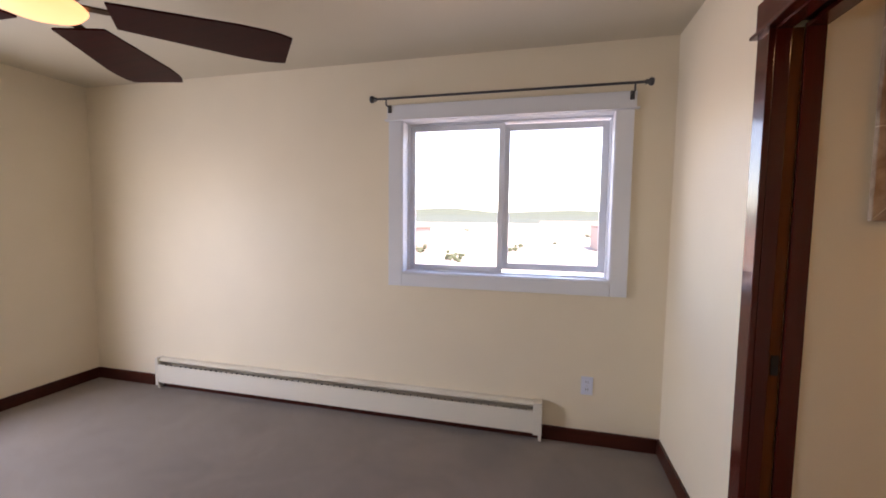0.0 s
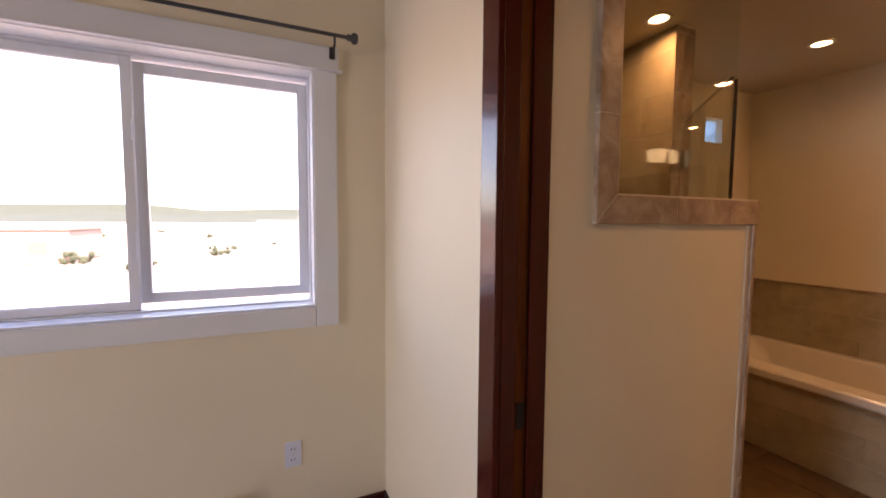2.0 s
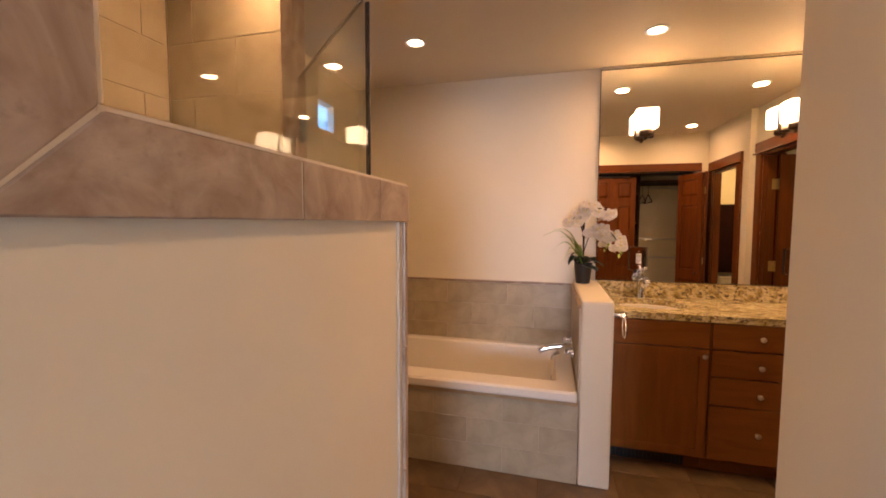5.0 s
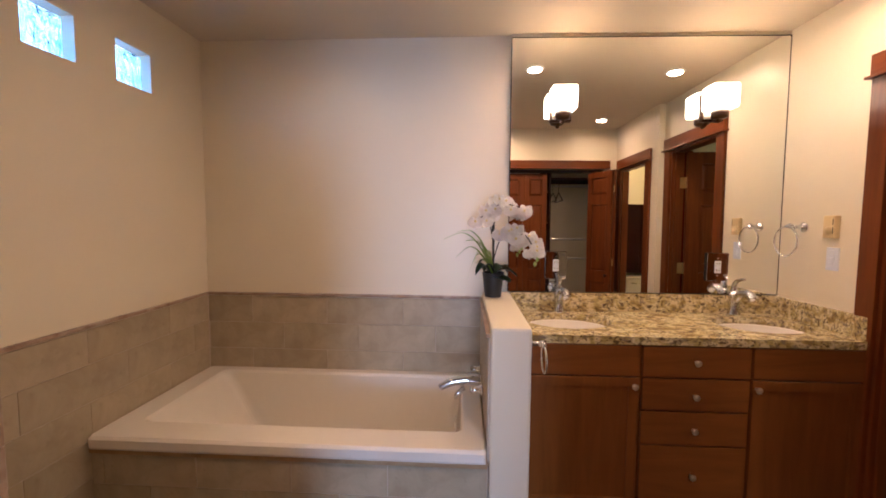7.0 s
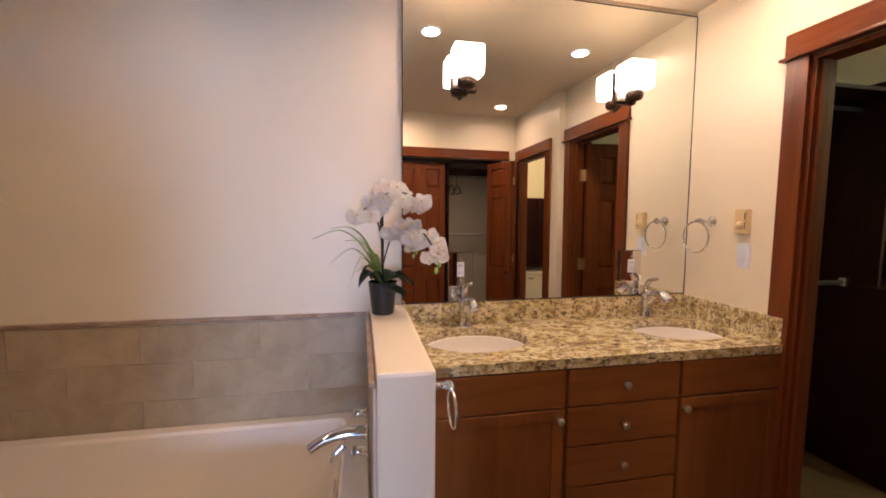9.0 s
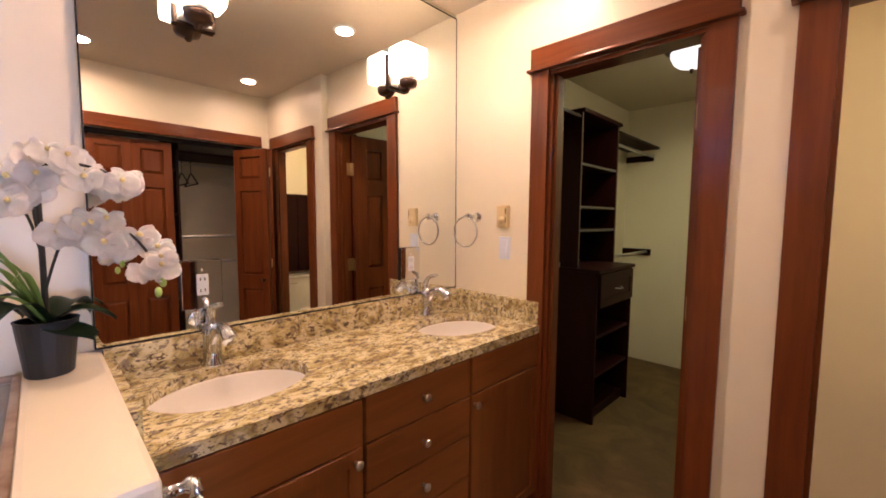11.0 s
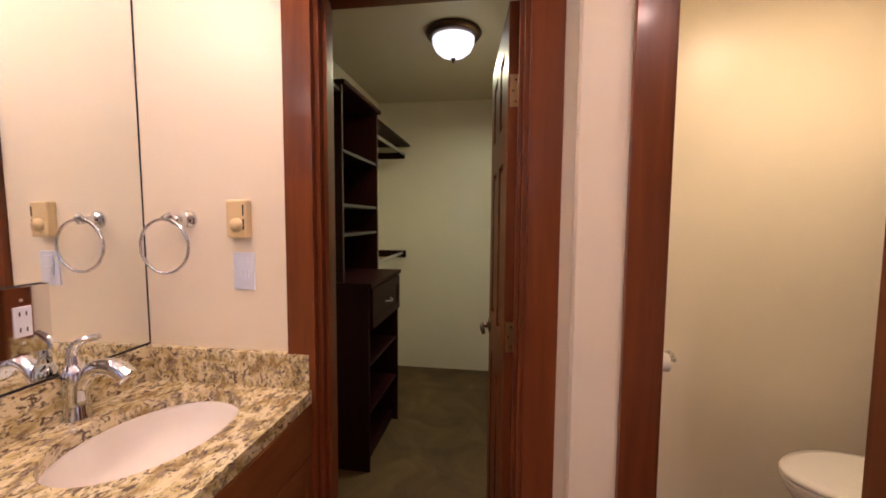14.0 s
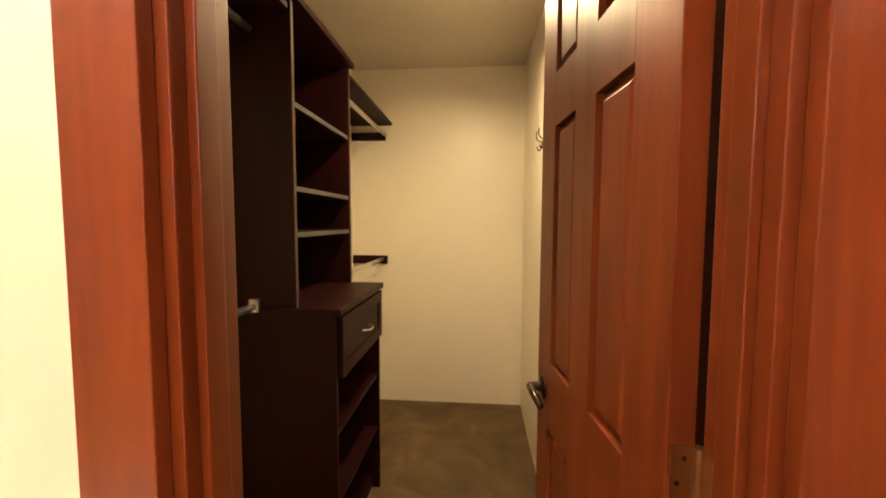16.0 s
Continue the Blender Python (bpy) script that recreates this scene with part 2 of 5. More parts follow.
def closet_floor_mat():
    m, n, l, b = material("closet_floor_brown", 0.8)
    c = coords(n, l)
    big, fine = noise_tex(n, l, c, 3.2, 5, 0.6, 0.8), noise_tex(n, l, c, 160, 4)
    col = ramp(n, l, big, [(0.32, (0.058, 0.036, 0.012)), (0.5, (0.112, 0.069, 0.023)), (0.68, (0.185, 0.115, 0.040))])
    l.new(mix(n, l, 0.3, col, ramp(n, l, fine, [(0.3, (0.05, 0.031, 0.011)), (0.7, (0.14, 0.088, 0.034))])), b.inputs["Base Color"])
    bump(n, l, b, fine, 0.4, 0.003)
    return m

ADOBE = plain("adobe_plaster", (0.34, 0.24, 0.20), 0.9)
SHRUB = plain("grey_green_shrub", (0.045, 0.055, 0.028), 0.9)
HILL = plain("distant_hills", (0.045, 0.056, 0.040), 1.0)
FENCE = plain("weathered_fence", (0.20, 0.13, 0.105), 0.9)


# ---- builders ----
def link_mesh(name, bm, mat, smooth=False):
    me = bpy.data.meshes.new(name)
    if smooth:
        for f in bm.faces:
            f.smooth = True
    bm.normal_update()
    bm.to_mesh(me)
    bm.free()
    for x in mat if isinstance(mat, (list, tuple)) else [mat]:
        me.materials.append(x)
    return new(name, me)


def origin_of(ob):
    v = Vector((0, 0, 0))
    while ob:
        v = v + ob.location
        ob = ob.parent
    return v


def part(name, bm, mat, parent, label="", smooth=False):
    """bm is in world metres; the mesh is stored from its thing's base."""
    base = origin_of(parent)
    bmesh.ops.translate(bm, verts=bm.verts, vec=-base)
    ob = link_mesh(name, bm, mat, smooth)
    ob.parent = parent
    if label:
        tagged(ob, label)
    return ob


def thing(name, at, label, category, group=""):
    ob = new(name)
    ob.empty_display_size = 0.05
    ob.location = at
    return tagged(ob, label, category, group)


def solid(name, bm, mat, label="", category="", kind="structure", smooth=False):
    return tagged(link_mesh(name, bm, mat, smooth), label, category, "", kind)


def BM():
    return bmesh.new()


def box(bm, x0, x1, y0, y1, z0, z1, bevel=0.0, m=None):
    made = bmesh.ops.create_cube(bm, size=1)["verts"]
    for v in made:
        v.co = Vector(((x0 + x1) / 2 + v.co.x * (x1 - x0), (y0 + y1) / 2 + v.co.y * (y1 - y0), (z0 + z1) / 2 + v.co.z * (z1 - z0)))
    if bevel:
        edges = list({e for v in made for e in v.link_edges})
        made = bmesh.ops.bevel(bm, geom=edges, offset=bevel, segments=2, profile=0.6, affect="EDGES", clamp_overlap=True)["verts"]
    if m is not None:
        bmesh.ops.transform(bm, matrix=m, verts=list({v for v in made}))
    return bm


def boxed(*a, **k):
    return box(BM(), *a, **k)


def lathe(bm, profile, at, axis="z", segments=24):
    """Turns (radius, height) pairs round an axis through at."""
    rings = []
    for r, h in profile:
        ring = []
        for i in range(segments):
            a = 2 * math.pi * i / segments
            p = (r * math.cos(a), r * math.sin(a), h)
            if axis == "x":
                p = (p[2], p[0], p[1])
            elif axis == "y":
                p = (p[1], p[2], p[0])
            ring.append(bm.verts.new(Vector(p) + Vector(at)))
        rings.append(ring)
    for a, b in zip(rings, rings[1:]):
        for i in range(segments):
            j = (i + 1) % segments
            bm.faces.new((a[i], a[j], b[j], b[i]))
    if profile[0][0] > 1e-5:
        bm.faces.new(list(reversed(rings[0])))
    if profile[-1][0] > 1e-5:
        bm.faces.new(rings[-1])
    bmesh.ops.remove_doubles(bm, verts=bm.verts, dist=1e-6)
    bmesh.ops.recalc_face_normals(bm, faces=bm.faces)
    return bm


def tube(bm, points, radius, segments=10, closed=False):
    """A round bar through points; radius may be one number or one for each point."""
    pts = [Vector(p) for p in points]
    rad = radius if isinstance(radius, (list, tuple)) else [radius] * len(pts)
    rings, up = [], None
    count = len(pts)
    for i, p in enumerate(pts):
        before = pts[i - 1] if i or closed else p
        after = pts[(i + 1) % count] if i < count - 1 or closed else p
        d = (after - before).normalized()
        if up is None:
            up = d.orthogonal().normalized()
        up = (up - d * up.dot(d)).normalized()
        side = d.cross(up)
        rings.append([bm.verts.new(p + rad[i] * (math.cos(2 * math.pi * k / segments) * up + math.sin(2 * math.pi * k / segments) * side)) for k in range(segments)])
    pairs = list(zip(rings, rings[1:])) + ([(rings[-1], rings[0])] if closed else [])
    for a, b in pairs:
        for k in range(segments):
            j = (k + 1) % segments
            bm.faces.new((a[k], a[j], b[j], b[k]))
    if not closed:
        bm.faces.new(list(reversed(rings[0])))
        bm.faces.new(rings[-1])
    bmesh.ops.recalc_face_normals(bm, faces=bm.faces)
    return bm


def curve_points(control, steps=8):
    """A smooth line through control points."""
    c = [Vector(p) for p in control]
    out = []
    for i in range(len(c) - 1):
        p0, p1, p2, p3 = c[max(i - 1, 0)], c[i], c[i + 1], c[min(i + 2, len(c) - 1)]
        for k in range(steps):
            t = k / steps
            out.append(0.5 * (2 * p1 + (p2 - p0) * t + (2 * p0 - 5 * p1 + 4 * p2 - p3) * t * t + (3 * p1 - p0 - 3 * p2 + p3) * t ** 3))
    return out + [c[-1]]


def wall(name, axis, a0, a1, u0, u1, z0, z1, mat, holes=(), label=""):
    """A wall that lies across axis from a0 to a1, runs u0 to u1, with holes (u0, u1, z0, z1) right through it."""
    us = sorted({u0, u1, *[h[0] for h in holes], *[h[1] for h in holes]})
    zs = sorted({z0, z1, *[h[2] for h in holes], *[h[3] for h in holes]})
    us, zs = [u for u in us if u0 <= u <= u1], [z for z in zs if z0 <= z <= z1]

    def full(i, j):
        if not (0 <= i < len(us) - 1 and 0 <= j < len(zs) - 1):
            return False
        u, z = (us[i] + us[i + 1]) / 2, (zs[j] + zs[j + 1]) / 2
        return not any(h[0] < u < h[1] and h[2] < z < h[3] for h in holes)

    bm = BM()

    def quad(points):
        bm.faces.new([bm.verts.new((a, u, z) if axis == "x" else (u, a, z)) for a, u, z in points])

    for i in range(len(us) - 1):
        for j in range(len(zs) - 1):
            if not full(i, j):
                continue
            p, q, r, s = us[i], us[i + 1], zs[j], zs[j + 1]
            for a in (a0, a1):
                quad([(a, p, r), (a, q, r), (a, q, s), (a, p, s)])
            if not full(i - 1, j):
                quad([(a0, p, r), (a1, p, r), (a1, p, s), (a0, p, s)])
            if not full(i + 1, j):
                quad([(a0, q, r), (a1, q, r), (a1, q, s), (a0, q, s)])
            if not full(i, j - 1):
                quad([(a0, p, r), (a1, p, r), (a1, q, r), (a0, q, r)])
            if not full(i, j + 1):
                quad([(a0, p, s), (a1, p, s), (a1, q, s), (a0, q, s)])
    bmesh.ops.remove_doubles(bm, verts=bm.verts, dist=1e-5)
    bmesh.ops.recalc_face_normals(bm, faces=bm.faces)
    return solid(name, bm, mat, label, "wall")


# ---- rooms ----
H = 2.45
solid("floor_bedroom", boxed(-3.6, 1.04, -2.35, 2.9, -0.12, 0.0), CARPET, "taupe cut-pile bedroom carpet", "floor")
floor_bath = solid("floor_bathroom", boxed(1.04, 4.3, -1.6, 3.0, -0.12, -0.006), FLOOR_GROUT, "brown tiled bathroom floor with dark grout", "floor")
solid("floor_closet", boxed(2.83, 4.3, -3.15, -0.546, -0.13, 0.004), closet_floor_mat(), "dark olive brown mottled closet floor", "floor")
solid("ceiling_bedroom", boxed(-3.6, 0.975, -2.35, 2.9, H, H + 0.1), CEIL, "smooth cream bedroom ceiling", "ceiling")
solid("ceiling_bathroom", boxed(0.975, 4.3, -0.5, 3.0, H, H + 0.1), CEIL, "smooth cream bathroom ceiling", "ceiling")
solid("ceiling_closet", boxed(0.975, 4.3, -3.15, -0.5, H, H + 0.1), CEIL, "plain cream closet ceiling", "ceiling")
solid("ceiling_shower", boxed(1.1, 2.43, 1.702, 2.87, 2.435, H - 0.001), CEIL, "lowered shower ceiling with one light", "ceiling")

WX0, WX1, WZ0, WZ1 = -0.670, 0.656, 1.034, 2.052
wall("wall_north", "y", 2.713, 2.90, -3.6, 1.04, 0, H, BED_WALL, [(WX0, WX1, WZ0, WZ1)], "cream painted bedroom wall with a window")
wall("wall_west", "x", -3.6, -3.45, -2.35, 2.713, 0, H, BED_WALL, [(0.4, 1.5, 0.25, 1.85)], "cream painted bedroom wall with a window opening")
wall("wall_south", "y", -2.35, -2.2, -3.45, 0.975, 0, H, BED_WALL, (), "plain cream bedroom wall")
wall("wall_east", "x", 0.975, 1.04, -2.35, 2.713, 0, H, BED_WALL, [(0.955, 1.715, 0, 2.06)], "cream painted bedroom wall beside the bathroom doorway")
wall("wall_bath_west", "x", 1.04, 1.115, -1.55, 2.87, 0, H, BATH_WALL, [(0.955, 1.715, 0, 2.06)], "cream painted bathroom wall beside the doorway")
wall("wall_bath_north", "y", 2.87, 3.0, 1.04, 4.25, 0, H, BATH_WALL, [(3.515, 3.715, 2.032, 2.215), (3.125, 3.325, 2.032, 2.215)], "cream painted bathroom wall with small glass blocks")
wall("wall_bath_east", "x", 4.1, 4.25, -0.545, 2.87, 0, H, BATH_WALL, (), "cream painted bathroom wall above tub and vanity")
wall("wall_vanity_end", "y", -0.545, -0.447, 2.83, 4.1, 0, H, BATH_WALL, [(2.945, 3.536, 0, 2.03)], "cream painted wall with the closet doorway")
wall("wall_toilet_front", "y", -0.462, -0.395, 1.115, 2.83, 0, H, BATH_WALL, [(2.10, 2.635, 0, 2.0)], "cream painted wall with the toilet room doorway")
wall("wall_passage", "y", 0.84, 0.962, 1.115, 1.94, 0, H, BATH_WALL, (), "cream painted passage wall")
wall("wall_wardrobe", "x", 1.82, 1.94, -0.395, 0.84, 0, H, BATH_WALL, [(-0.27, 0.84, 0, 2.02)], "cream painted wall above the bifold doors")
wall("wall_toilet_back", "y", -1.55, -1.43, 1.115, 2.83, 0, H, BATH_WALL, (), "cream painted toilet room wall")
wall("wall_toilet_east", "x", 2.765, 2.83, -1.43, -0.462, 0, H, BATH_WALL, (), "cream painted toilet room wall")
wall("wall_closet_west", "x", 2.83, 2.90, -3.0, -0.545, 0, H, BATH_WALL, (), "cream painted closet wall")
wall("wall_closet_south", "y", -3.12, -3.0, 2.83, 4.3, 0, H, BATH_WALL, (), "cream painted end wall of the closet")
wall("wall_closet_east", "x", 4.15, 4.3, -3.0, -0.545, 0, H, BATH_WALL, (), "cream painted closet wall behind the shelving")
wall("wall_shower_pier", "y", 1.702, 1.90, 1.115, 1.262, 0, 2.435, BATH_WALL, (), "cream painted pier beside the shower opening")
wall("wall_shower_half", "y", 1.702, 1.90, 1.262, 1.975, 0, 1.41, BATH_WALL, (), "cream painted half wall below the shower glass")
wall("wall_shower_stub", "x", 2.43, 2.56, 2.34, 2.87, 0, H, BATH_WALL, (), "tiled stub wall between shower and tub")


# ---- window and outside ----
def window_unit():
    w = thing("window_1", (0, 2.80, WZ0), "white vinyl sliding window with white painted casing", "window")
    tagged(w, kind="structure")
    for name, x0, x1, z0, z1 in (("casing_side", -0.765, WX0, 0.945, 2.049), ("casing_side", WX1, 0.752, 0.945, 2.049)):
        part(name, boxed(x0, x1, 2.692, 2.713, z0, z1, bevel=0.002), WHITE, w)
    part("casing_head", boxed(-0.775, 0.762, 2.688, 2.713, 2.056, 2.152, bevel=0.003), WHITE, w)
    part("casing_cap", boxed(-0.79, 0.778, 2.676, 2.713, 2.05, 2.0585, bevel=0.003), WHITE, w)
    part("casing_sill", boxed(-0.668, 0.654, 2.69, 2.713, 0.945, 1.032, bevel=0.003), WHITE, w)
    bm = BM()
    for x0, x1, z0, z1 in ((WX0, WX0 + 0.006, WZ0, WZ1), (WX1 - 0.006, WX1, WZ0, WZ1), (WX0 + 0.006, WX1 - 0.006, WZ0, WZ0 + 0.006), (WX0 + 0.006, WX1 - 0.006, WZ1 - 0.006, WZ1)):
        box(bm, x0, x1, 2.70, 2.895, z0, z1)
    part("jamb_liner", bm, WHITE, w)
    bm = BM()
    a, b, c, d = WX0 + 0.006, WX1 - 0.006, WZ0 + 0.006, WZ1 - 0.006
    for x0, x1, z0, z1 in ((a, a + 0.008, c, d), (b - 0.006, b, c, d), (a + 0.008, b - 0.006, c, c + 0.006), (a + 0.008, b - 0.006, d - 0.008, d)):
        box(bm, x0, x1, 2.80, 2.89, z0, z1, bevel=0.003)
    part("window_frame", bm, WHITE, w)
    for x0, x1, z0, z1, s, y in ((-0.655, -0.005, 1.047, 2.036, 0.036, 2.835), (-0.012, 0.643, 1.068, 2.030, 0.042, 2.862)):
        bm = BM()
        for p, q, r, t in ((x0, x0 + s, z0, z1), (x1 - s, x1, z0, z1), (x0 + s, x1 - s, z0, z0 + s), (x0 + s, x1 - s, z1 - s, z1)):
            box(bm, p, q, y - 0.012, y + 0.012, r, t, bevel=0.003)
        sash = part("sash", bm, WHITE, w)
        pane = part("pane", boxed(x0 + s, x1 - s, y - 0.003, y + 0.003, z0 + s, z1 - s), PANE, sash)
        pane.visible_shadow = False
    part("latch", boxed(-0.022, -0.008, 2.812, 2.824, 1.25, 1.36, bevel=0.002), WHITE, w)
    part("latch", boxed(-0.022, -0.008, 2.812, 2.824, 1.72, 1.80, bevel=0.002), WHITE, w)


window_unit()


# ---- bedroom ----
def casing(name, label, wood_head, place):
    """A door casing of two legs, a head and a cap bead. place(u, d, z) gives the world point; d is the way out of the wall."""
    c = thing(name, place(0, 0, 0), label, "door casing")
    tagged(c, kind="structure")
    return c


def slab(place, u0, u1, d0, d1, z0, z1, bevel=0.002):
    p, q = place(u0, d0, z0), place(u1, d1, z1)
    return boxed(min(p[0], q[0]), max(p[0], q[0]), min(p[1], q[1]), max(p[1], q[1]), z0, z1, bevel=bevel)


def door_casing(name, label, place, u0, u1, top, leg, head, wood_head, through_to, d_head=0.026, left=True, right=True):
    """Legs, head and bead on one face of an opening u0..u1, and jamb boards through to depth through_to (negative)."""
    c = casing(name, label, wood_head, place)
    if left:
        part("casing_leg", slab(place, u0 - leg, u0 + 0.004, 0, 0.02, 0, top), MAHOGANY, c)
    if right:
        part("casing_leg", slab(place, u1 - 0.004, u1 + leg, 0, 0.02, 0, top), MAHOGANY, c)
    lo, hi = u0 - (leg + 0.004 if left else -0.004), u1 + (leg + 0.004 if right else -0.004)
    part("casing_head", slab(place, lo, hi, 0, d_head, top + 0.013, top + 0.013 + head), wood_head, c)
    part("casing_bead", slab(place, lo - 0.014, hi + 0.014, 0, d_head + 0.014, top, top + 0.0125, 0.004), wood_head, c)
    part("jamb", slab(place, u0, u0 + 0.018, through_to, -0.001, 0, top - 0.019), MAHOGANY, c)
    part("jamb", slab(place, u1 - 0.018, u1, through_to, -0.001, 0, top - 0.019), MAHOGANY, c)
    part("head_jamb", slab(place, u0, u1, through_to, -0.001, top - 0.018, top), wood_head, c)
    return c


# bedroom doorway with a pocket door slid into the wall
bed_place = lambda u, d, z: (0.975 - d, u, z)
bed_case = casing("door_1", "dark mahogany casing of the pocket door opening", DARK_TRIM_Y, lambda u, d, z: (0.975, 1.34, 0))
part("casing_leg", boxed(0.955, 0.975, 1.699, 1.776, 0, 2.03, bevel=0.003), DARK_TRIM, bed_case)
part("casing_leg", boxed(0.955, 0.975, 0.885, 0.962, 0, 2.03, bevel=0.003), DARK_TRIM, bed_case)
part("casing_head", boxed(0.951, 0.975, 0.880, 1.781, 2.043, 2.14, bevel=0.003), DARK_TRIM_Y, bed_case)
part("casing_bead", boxed(0.938, 0.975, 0.865, 1.797, 2.03, 2.0425, bevel=0.004), DARK_TRIM_Y, bed_case)
for y0, y1 in ((1.699, 1.715), (0.955, 0.971)):
    part("jamb", boxed(0.9755, 1.020, y0, y1, 0, 2.04, bevel=0.002), DARK_TRIM, bed_case)
    part("jamb", boxed(1.060, 1.1145, y0, y1, 0, 2.04, bevel=0.002), DARK_TRIM, bed_case)
part("head_jamb", boxed(0.9755, 1.020, 0.972, 1.698, 2.025, 2.06), DARK_TRIM_Y, bed_case)
part("head_jamb", boxed(1.060, 1.1145, 0.972, 1.698, 2.025, 2.06), DARK_TRIM_Y, bed_case)
part("track", boxed(1.0205, 1.0595, 0.972, 1.698, 2.045, 2.06), DARK_SLOT, bed_case)
pocket = thing("pocket_door", (1.04, 1.75, 0), "dark red wooden pocket door slid into the wall", "door")
part("door_edge", boxed(1.023, 1.057, 1.7085, 1.7155, 0.008, 2.03, bevel=0.002), DOOR_WOOD, pocket)
part("latch", boxed(1.029, 1.051, 1.7045, 1.708, 0.875, 0.945, bevel=0.002), BLACK, pocket, "black pocket door latch")

for nm, b in (("baseboard_north", (-3.45, 0.958, 2.696, 2.713)), ("baseboard_west", (-3.45, -3.434, -2.2, 2.696)), ("baseboard_east", (0.958, 0.975, 1.778, 2.713)), ("baseboard_east", (0.958, 0.975, -2.2, 0.884))):
    solid(nm, boxed(*b, 0, 0.09, bevel=0.004), BASE_WOOD, "dark stained wooden baseboard", "baseboard")


def baseboard_heater():
    h = thing("baseboard_heater", (-1.25, 2.66, 0), "cream enamelled hydronic baseboard heater below the window", "heater")
    x0, x1 = -2.76, 0.285
    bm = BM()
    prof = [(2.710, 0.055), (2.710, 0.25), (2.672, 0.25), (2.655, 0.238), (2.655, 0.231), (2.700, 0.238), (2.700, 0.055)]
    rings = [[bm.verts.new((x, y, z)) for y, z in prof] for x in (x0 + 0.02, x1 - 0.05)]
    for i in range(len(prof)):
        j = (i + 1) % len(prof)
        bm.faces.new((rings[0][i], rings[0][j], rings[1][j], rings[1][i]))
    bmesh.ops.recalc_face_normals(bm, faces=bm.faces)
    part("back_panel", bm, HEATER, h)
    part("front_panel", boxed(x0 + 0.02, x1 - 0.05, 2.645, 2.653, 0.055, 0.20, bevel=0.003), HEATER, h)
    part("damper", boxed(x0 + 0.03, x1 - 0.06, 2.650, 2.690, 0.208, 0.212, m=None), NICKEL, h, "grey damper blade")
    bm = BM()
    for k in range(60):
        x = x0 + 0.06 + k * (x1 - x0 - 0.16) / 59
        box(bm, x, x + 0.002, 2.66, 2.698, 0.09, 0.19)
    part("fin_element", bm, DARK_SLOT, h)
    part("end_cap", boxed(x0, x0 + 0.03, 2.642, 2.711, 0.03, 0.255, bevel=0.004), HEATER, h)
    part("end_cap", boxed(x1 - 0.055, x1, 2.642, 2.711, 0.045, 0.255, bevel=0.004), HEATER, h)
    for x in (x0 + 0.015, x1 - 0.012):
        part("foot", boxed(x - 0.01, x + 0.01, 2.66, 2.69, 0.0, 0.05, bevel=0.002), HEATER, h)


baseboard_heater()


def outlet(name, label, x, y, z, face, mat_plate=PLASTIC, w=0.07, h=0.115):
    """A duplex outlet; face: which way it looks ('-y', '-x', '+y')."""
    o = thing(name, (x, y, z - h / 2), label, "outlet")

    def plate(d0, d1, a0, a1, z0, z1, bevel=0.0):
        if face == "-y":
            return boxed(x + a0, x + a1, y - d1, y - d0, z + z0, z + z1, bevel=bevel)
        if face == "+y":
            return boxed(x + a0, x + a1, y + d0, y + d1, z + z0, z + z1, bevel=bevel)
        return boxed(x - d1, x - d0, y + a0, y + a1, z + z0, z + z1, bevel=bevel)

    if mat_plate is not PLASTIC:
        part("rim", plate(0, 0.012, -w / 2 - 0.001, w / 2 + 0.001, -h / 2 - 0.001, h / 2 + 0.001), DARK_SLOT, o, "dark edge of the cover plate")
        part("plate", plate(0.0121, 0.0145, -w / 2, w / 2, -h / 2, h / 2, 0.001), mat_plate, o)
        deco = part("socket", plate(0.0146, 0.0175, -0.017, 0.017, -0.034, 0.034, 0.002), PLASTIC, o)
        for s in (-0.018, 0.018):
            for a in (-0.008, 0.005):
                part("slot", plate(0.0176, 0.0179, a, a + 0.003, s - 0.005, s + 0.005), DARK_SLOT, deco)
        for s in (-0.048, 0.048):
            part("screw", plate(0.0146, 0.0156, -0.003, 0.003, s - 0.003, s + 0.003, 0.001), STEEL, o)
        return o
    part("plate", plate(0, 0.006, -w / 2, w / 2, -h / 2, h / 2, 0.002), mat_plate, o)
    for s in (-0.024, 0.024):
        sock = part("socket", plate(0.0061, 0.0085, -0.017, 0.017, s - 0.015, s + 0.015, 0.002), PLASTIC, o)
        for a in (-0.008, 0.005):
            part("slot", plate(0.0086, 0.0089, a, a + 0.003, s - 0.004, s + 0.007), DARK_SLOT, sock)
    part("screw", plate(0.0061, 0.0075, -0.003, 0.003, -0.003, 0.003, 0.001), STEEL, o)
    return o


outlet("wall_outlet", "white duplex outlet low on the bedroom wall", 0.55, 2.713, 0.375, "-y")


